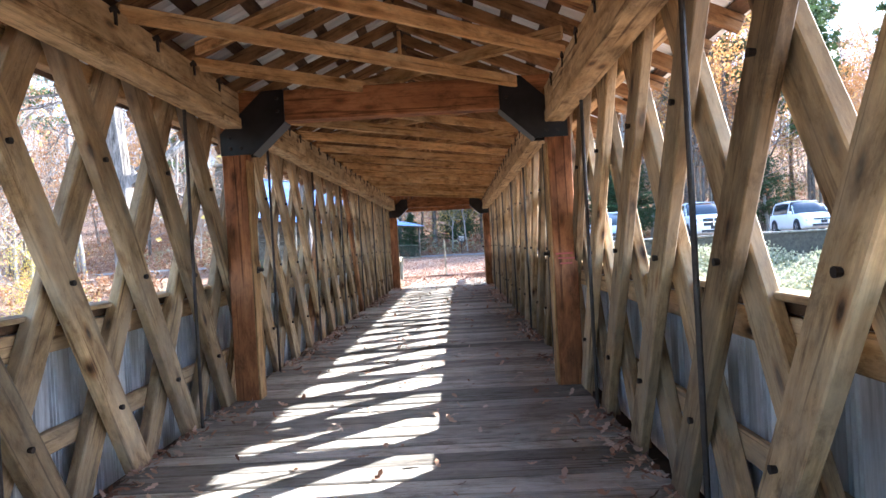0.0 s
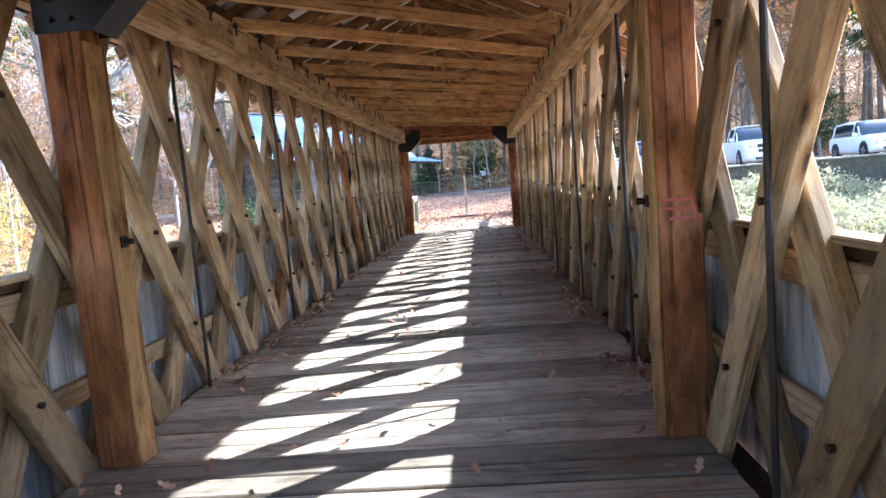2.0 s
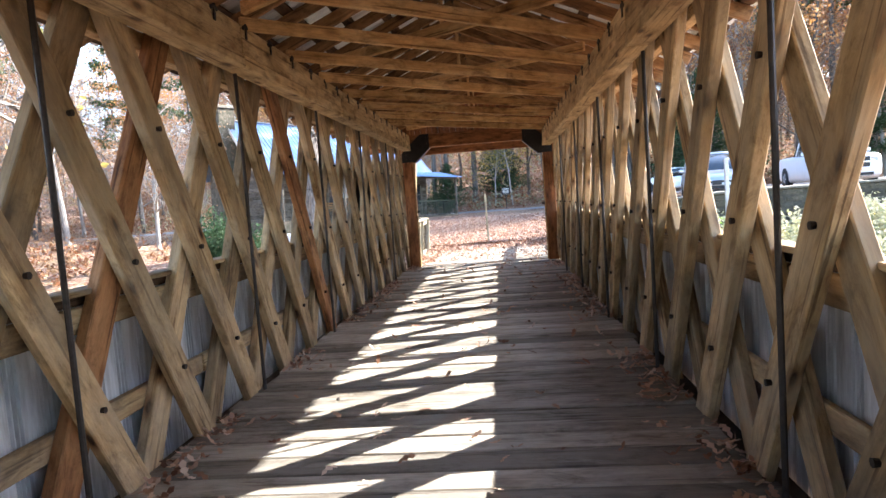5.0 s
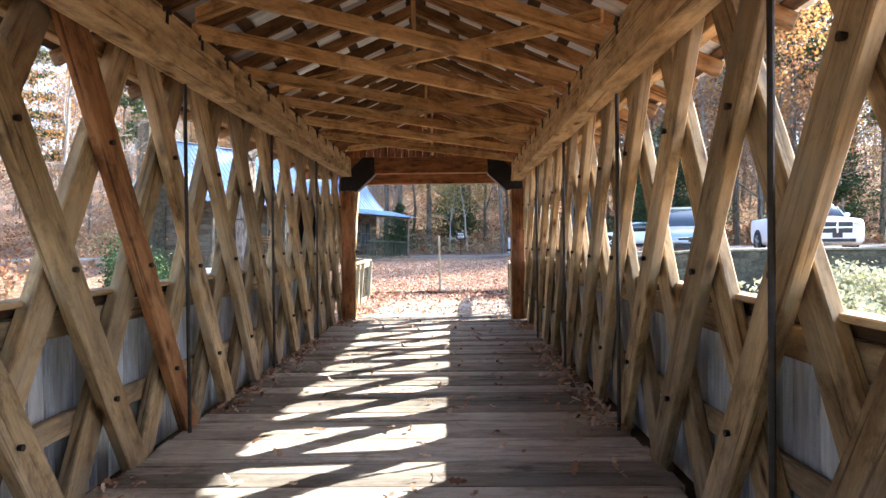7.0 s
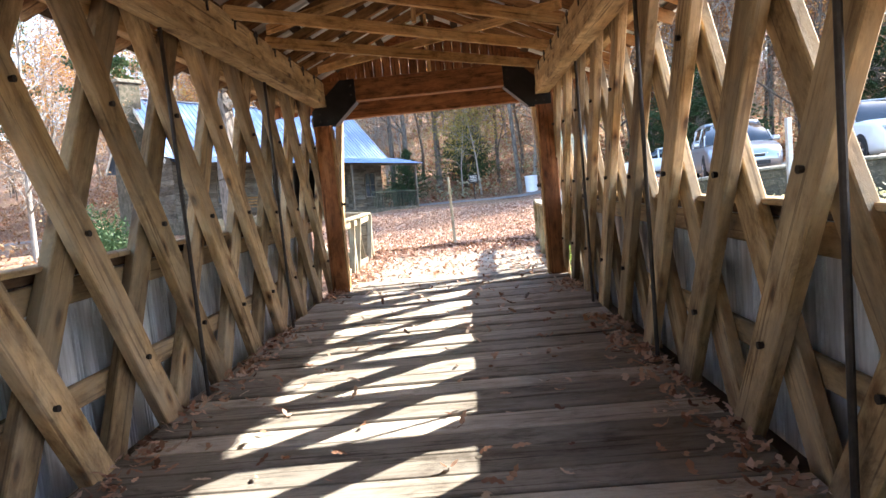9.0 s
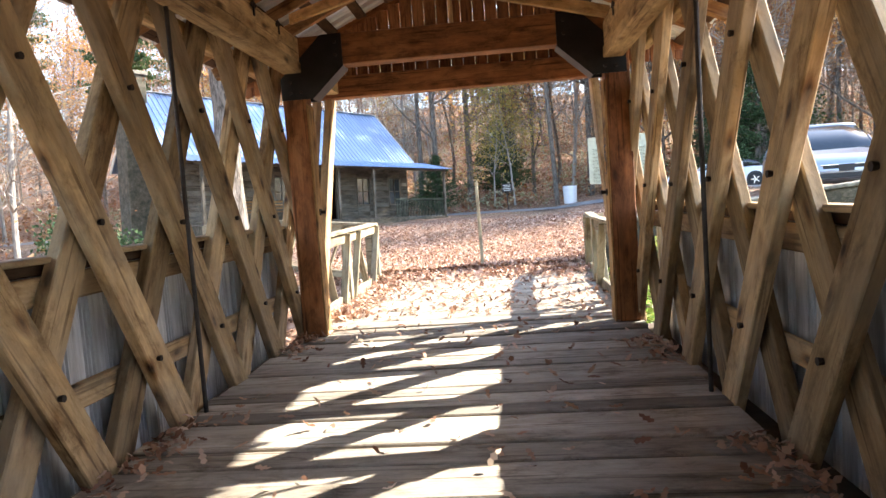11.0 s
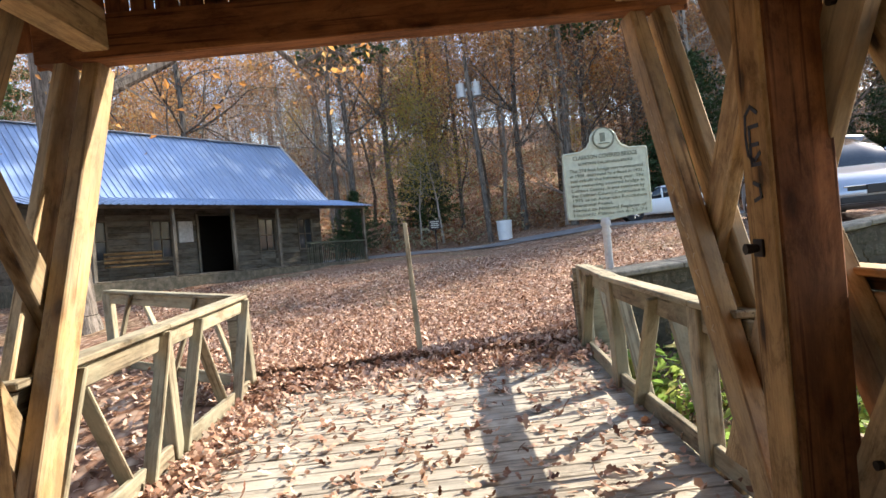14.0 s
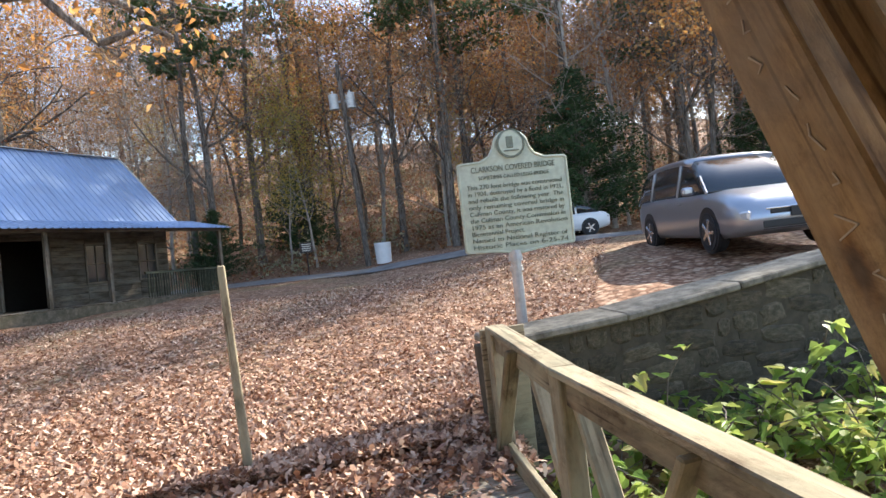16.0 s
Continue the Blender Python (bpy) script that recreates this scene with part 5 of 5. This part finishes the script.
timber("shaft", (0, 0, -0.3), (0, 0, 1.56), 0.062, 0.062, "rail_wood", stake, up=(0, 1, 0), seed=2, bow=0.02)

bin_ = thing("barrel", "white plastic barrel at the roadside", "barrel", m=pose(4.5, 51.0, gz(4.5, 51.0)))
bm = bmesh.new()
add_cyl(bm, 0.36, 0.40, 0.95, pose(0, 0, 0.475), 20)
part("drum", bm, "white_plastic", bin_)
bm = bmesh.new()
add_cyl(bm, 0.42, 0.40, 0.06, pose(0, 0, 0.97), 20)
part("lid", bm, "white_plastic", bin_)

b2 = thing("barrel", "white barrel below the cabin path", "barrel", m=pose(-7.5, 29.2, gz(-7.5, 29.2)))
bm = bmesh.new()
add_cyl(bm, 0.3, 0.32, 0.9, pose(0, 0, 0.45), 18)
part("drum", bm, "white_plastic", b2)

notice = thing("notice_sign", "small brown notice board on two thin legs", "sign", m=pose(0.95, 52.4, gz(0.95, 52.4)))
bm = bmesh.new()
add_box(bm, (0.62, 0.04, 0.5), pose(0, 0, 1.35), 0.01)
board = part("board", bm, "brown_sign", notice)
for k in range(4):
    bm = bmesh.new()
    add_box(bm, (0.46 - 0.06 * (k % 2), 0.01, 0.04), pose(0, -0.026, 1.5 - 0.1 * k))
    part("text_bar", bm, "cream_bars", board)
timber("leg", (0, 0.03, -0.2), (0, 0.03, 1.3), 0.06, 0.06, "brown_sign", notice, up=(0, 1, 0))

upole = thing("utility_pole", "brown timber utility pole with a grey transformer", "utility pole", m=pose(3.95, 53.0, gz(3.95, 53.0), 0, -2.5, 0))
bm = bmesh.new()
add_cyl(bm, 0.15, 0.11, 10.5, pose(0, 0, 5.0), 12)
part("shaft", bm, "bark", upole)
for sx in (-0.45, 0.4):
    bm = bmesh.new()
    add_cyl(bm, 0.24, 0.24, 0.75, pose(sx, 0, 8.4), 16)
    add_cyl(bm, 0.05, 0.04, 0.2, pose(sx, 0, 8.85), 8)
    part("transformer", bm, "galvanised", upole, "grey can transformer")
bm = bmesh.new()
add_box(bm, (0.9, 0.08, 0.08), pose(0, 0, 8.4))
part("bracket", bm, "galvanised", upole)

# split-rail fences
def fence(name, label, pts):
    fz = thing(name, label, "fence", "rail fences")
    for i in range(len(pts)):
        x, y = pts[i]
        timber("post", (x, y, gz(x, y) - 0.2), (x, y, gz(x, y) + 1.05), 0.1, 0.1, "rail_wood", fz, up=(0, 1, 0), seed=i % 3 + 1)
        if i:
            px, py = pts[i - 1]
            for h in (0.45, 0.9):
                timber("rail", (px, py, gz(px, py) + h), (x, y, gz(x, y) + h), 0.05, 0.12, "rail_wood", fz, seed=i % 4 + 1, bow=0.01)


fence("rail_fence", "grey two-rail fence on the far creek bank", [(-11.5 - 0.9 * i, 24.0 - 2.2 * i) for i in range(8)])
post = thing("white_post", "square pale grey post standing in the bank brush", "post", m=pose(6.78, 23.93, gz(6.78, 23.93)))
bm = bmesh.new()
add_box(bm, (0.10, 0.10, 2.9), pose(0, 0, 1.3), 0.012)
part("shaft", bm, "galvanised", post)

# ---- marks on the posts ----
def stroke(name, pts, w, mat, parent, m):
    bm = bmesh.new()
    for (x0, z0), (x1, z1) in zip(pts[:-1], pts[1:]):
        add_box(bm, (math.hypot(x1 - x0, z1 - z0) + w * 0.8, 0.002, w), pose((x0 + x1) / 2, 0, (z0 + z1) / 2, 0, -math.degrees(math.atan2(z1 - z0, x1 - x0)), 0))
    return part(name, bm, mat, parent, "sprayed mark", m)


for i, pts in enumerate(([(0.06, 0.16), (0.0, 0.2), (-0.06, 0.16), (-0.075, 0.05), (-0.06, -0.06), (0.0, -0.1), (0.06, -0.06)], [(0.06, -0.12), (-0.03, -0.12), (-0.03, 0.09), (0.06, 0.09)], [(-0.03, -0.01), (0.05, -0.01)], [(-0.03, -0.22), (0.03, -0.24), (0.04, -0.3), (-0.03, -0.32)])):
    stroke("sprayed_mark", pts, 0.022, "dark_trim", bpy.data.objects["portal_frame.001"], pose(1.527, 0.10, 1.74, 0, 0, -90) @ Matrix.Scale(0.7, 4))
for pts in ([(-0.09, 0.05), (0.07, 0.052)], [(-0.07, 0.005), (0.09, 0.0)], [(-0.05, -0.05), (0.06, -0.048)]):
    stroke("painted_mark", pts, 0.016, "faded_red", bpy.data.objects["portal_frame"], pose(1.67, -0.006, 1.28))

# chalked scribbles on the slanting end strut
scr = random.Random(6)
for i in range(16):
    f = 0.34 + 0.032 * i
    cy, cz = 21.0 + 1.387 * f + scr.uniform(-0.03, 0.03), -0.1 + 2.9 * f
    pts = [(scr.uniform(-0.03, 0.03), 0.018 * (k - 1) + scr.uniform(-0.012, 0.012)) for k in range(3)]
    stroke("chalk_mark", pts, 0.004, "chalk", gable, pose(1.648, cy, cz, 0, 0, -90))

# ---- fallen leaves ----
OUT = [(-0.5, 0.0), (-0.3, 0.14), (-0.18, 0.08), (0.0, 0.24), (0.12, 0.11), (0.32, 0.2), (0.5, 0.0), (0.32, -0.2), (0.12, -0.11), (0.0, -0.24), (-0.18, -0.08), (-0.3, -0.14)]


def scatter(name, label, n, pick, zfun, size, seed, mat="fallen_leaves"):
    """Single lobed leaves, each curled and turned its own way."""
    rng = np.random.default_rng(seed)
    xy = pick(rng, n)
    n = len(xy)
    base = np.array([(x, y, 0.0) for x, y in OUT])
    k = len(base)
    P = np.repeat(base[None], n, 0) * (size * rng.uniform(0.55, 1.25, (n, 1, 1)))
    curl = rng.uniform(-0.5, 0.9, (n, 1))
    P[:, :, 2] = curl * (np.abs(P[:, :, 1]) * 0.55 + P[:, :, 0] ** 2 * 1.6 / size)
    for axis_i, amount in ((0, 0.36), (1, 0.36), (2, math.pi)):
        a = rng.normal(0, amount, n) if axis_i < 2 else rng.uniform(-amount, amount, n)
        c, s = np.cos(a)[:, None], np.sin(a)[:, None]
        u, v = [(1, 2), (2, 0), (0, 1)][axis_i]
        pu, pv = P[:, :, u].copy(), P[:, :, v].copy()
        P[:, :, u], P[:, :, v] = c * pu - s * pv, s * pu + c * pv
    low = P[:, :, 2].min(1)
    P[:, :, 0] += xy[:, None, 0]
    P[:, :, 1] += xy[:, None, 1]
    P[:, :, 2] += (zfun(xy[:, 0], xy[:, 1]) - low + rng.uniform(0.001, 0.012, n))[:, None]
    fs = []
    for i in range(n):
        o = i * k
        fs += [(o, o + 1, o + 2, o + 10, o + 11), (o + 2, o + 3, o + 4, o + 8, o + 9, o + 10), (o + 4, o + 5, o + 6, o + 7, o + 8)]
    return tagged(quads(name, P.reshape(-1, 3).tolist(), fs, mat), label, "leaves", kind="stuff")


def on_bank(rng, n):
    y = 25.55 + 13.0 * rng.random(n) ** 1.9
    x = rng.uniform(-1, 1, n) * (2.5 + 0.55 * (y - 25.5)) + 0.02 * (y - 25.5)
    ok = ~((x > 1.9) & (y < wall_line(x) + 0.3))
    return np.stack([x, y], 1)[ok]


def on_deck(rng, n):
    y = 25.5 - 4.2 * rng.random(n) ** 2.2
    x = rng.uniform(-1.75, 1.8, n)
    edge = rng.random(n) < 0.45
    x = np.where(edge, -1.78 + np.abs(rng.normal(0, 0.22, n)), x)
    y = np.where(edge, rng.uniform(21.5, 25.5, n), y)
    return np.stack([x, y], 1)


def on_floor(rng, n):
    y = 21.0 - 26 * rng.random(n) ** 1.4
    s = np.where(rng.random(n) < 0.55, 1, -1)
    x = s * (1.77 - np.abs(rng.normal(0, 0.17, n)))
    loose = rng.random(n) < 0.16
    x = np.where(loose, rng.uniform(-1.6, 1.6, n), x)
    clump = np.sin(y * 2.3 + s) + np.sin(y * 0.9) > -0.4
    return np.stack([x, y], 1)[clump | loose]


def on_edge(rng, n):
    y = 25.35 + rng.normal(0, 0.22, n)
    return np.stack([rng.uniform(-2.1, 2.1, n), y], 1)


def low_bank(rng, n):
    x = 2.4 + 5.0 * rng.random(n)
    return np.stack([x, wall_line(x) - 0.4 - 4.0 * rng.random(n)], 1)


def left_bank(rng, n):
    return np.stack([-2.2 - 4.0 * rng.random(n), 21.5 + 6.0 * rng.random(n)], 1)


scatter("fallen_leaves", "drift of dry brown oak leaves covering the slope", 68000, on_bank, ground_z, 0.08, 1)
scatter("fallen_leaves", "dry brown leaves strewn over the deck", 3800, on_deck, lambda x, y: np.full(len(x), 0.0), 0.105, 2)
scatter("fallen_leaves", "dry leaves gathered along the bridge floor edges", 4200, on_floor, lambda x, y: np.full(len(x), 0.004), 0.10, 3)
scatter("fallen_leaves", "heaped dry leaves at the deck end", 4200, on_edge, lambda x, y: np.where(y > 25.53, np.maximum(ground_z(x, np.maximum(y, 25.7)), 0.1), 0.05 * np.maximum(0, (y - 25.0) / 0.5)) + 0.02, 0.11, 4)
scatter("fallen_leaves", "brown leaves on the ground below the railing", 8000, low_bank, ground_z, 0.10, 5)
scatter("fallen_leaves", "brown leaves on the creek bank beside the deck", 3000, left_bank, ground_z, 0.11, 6)
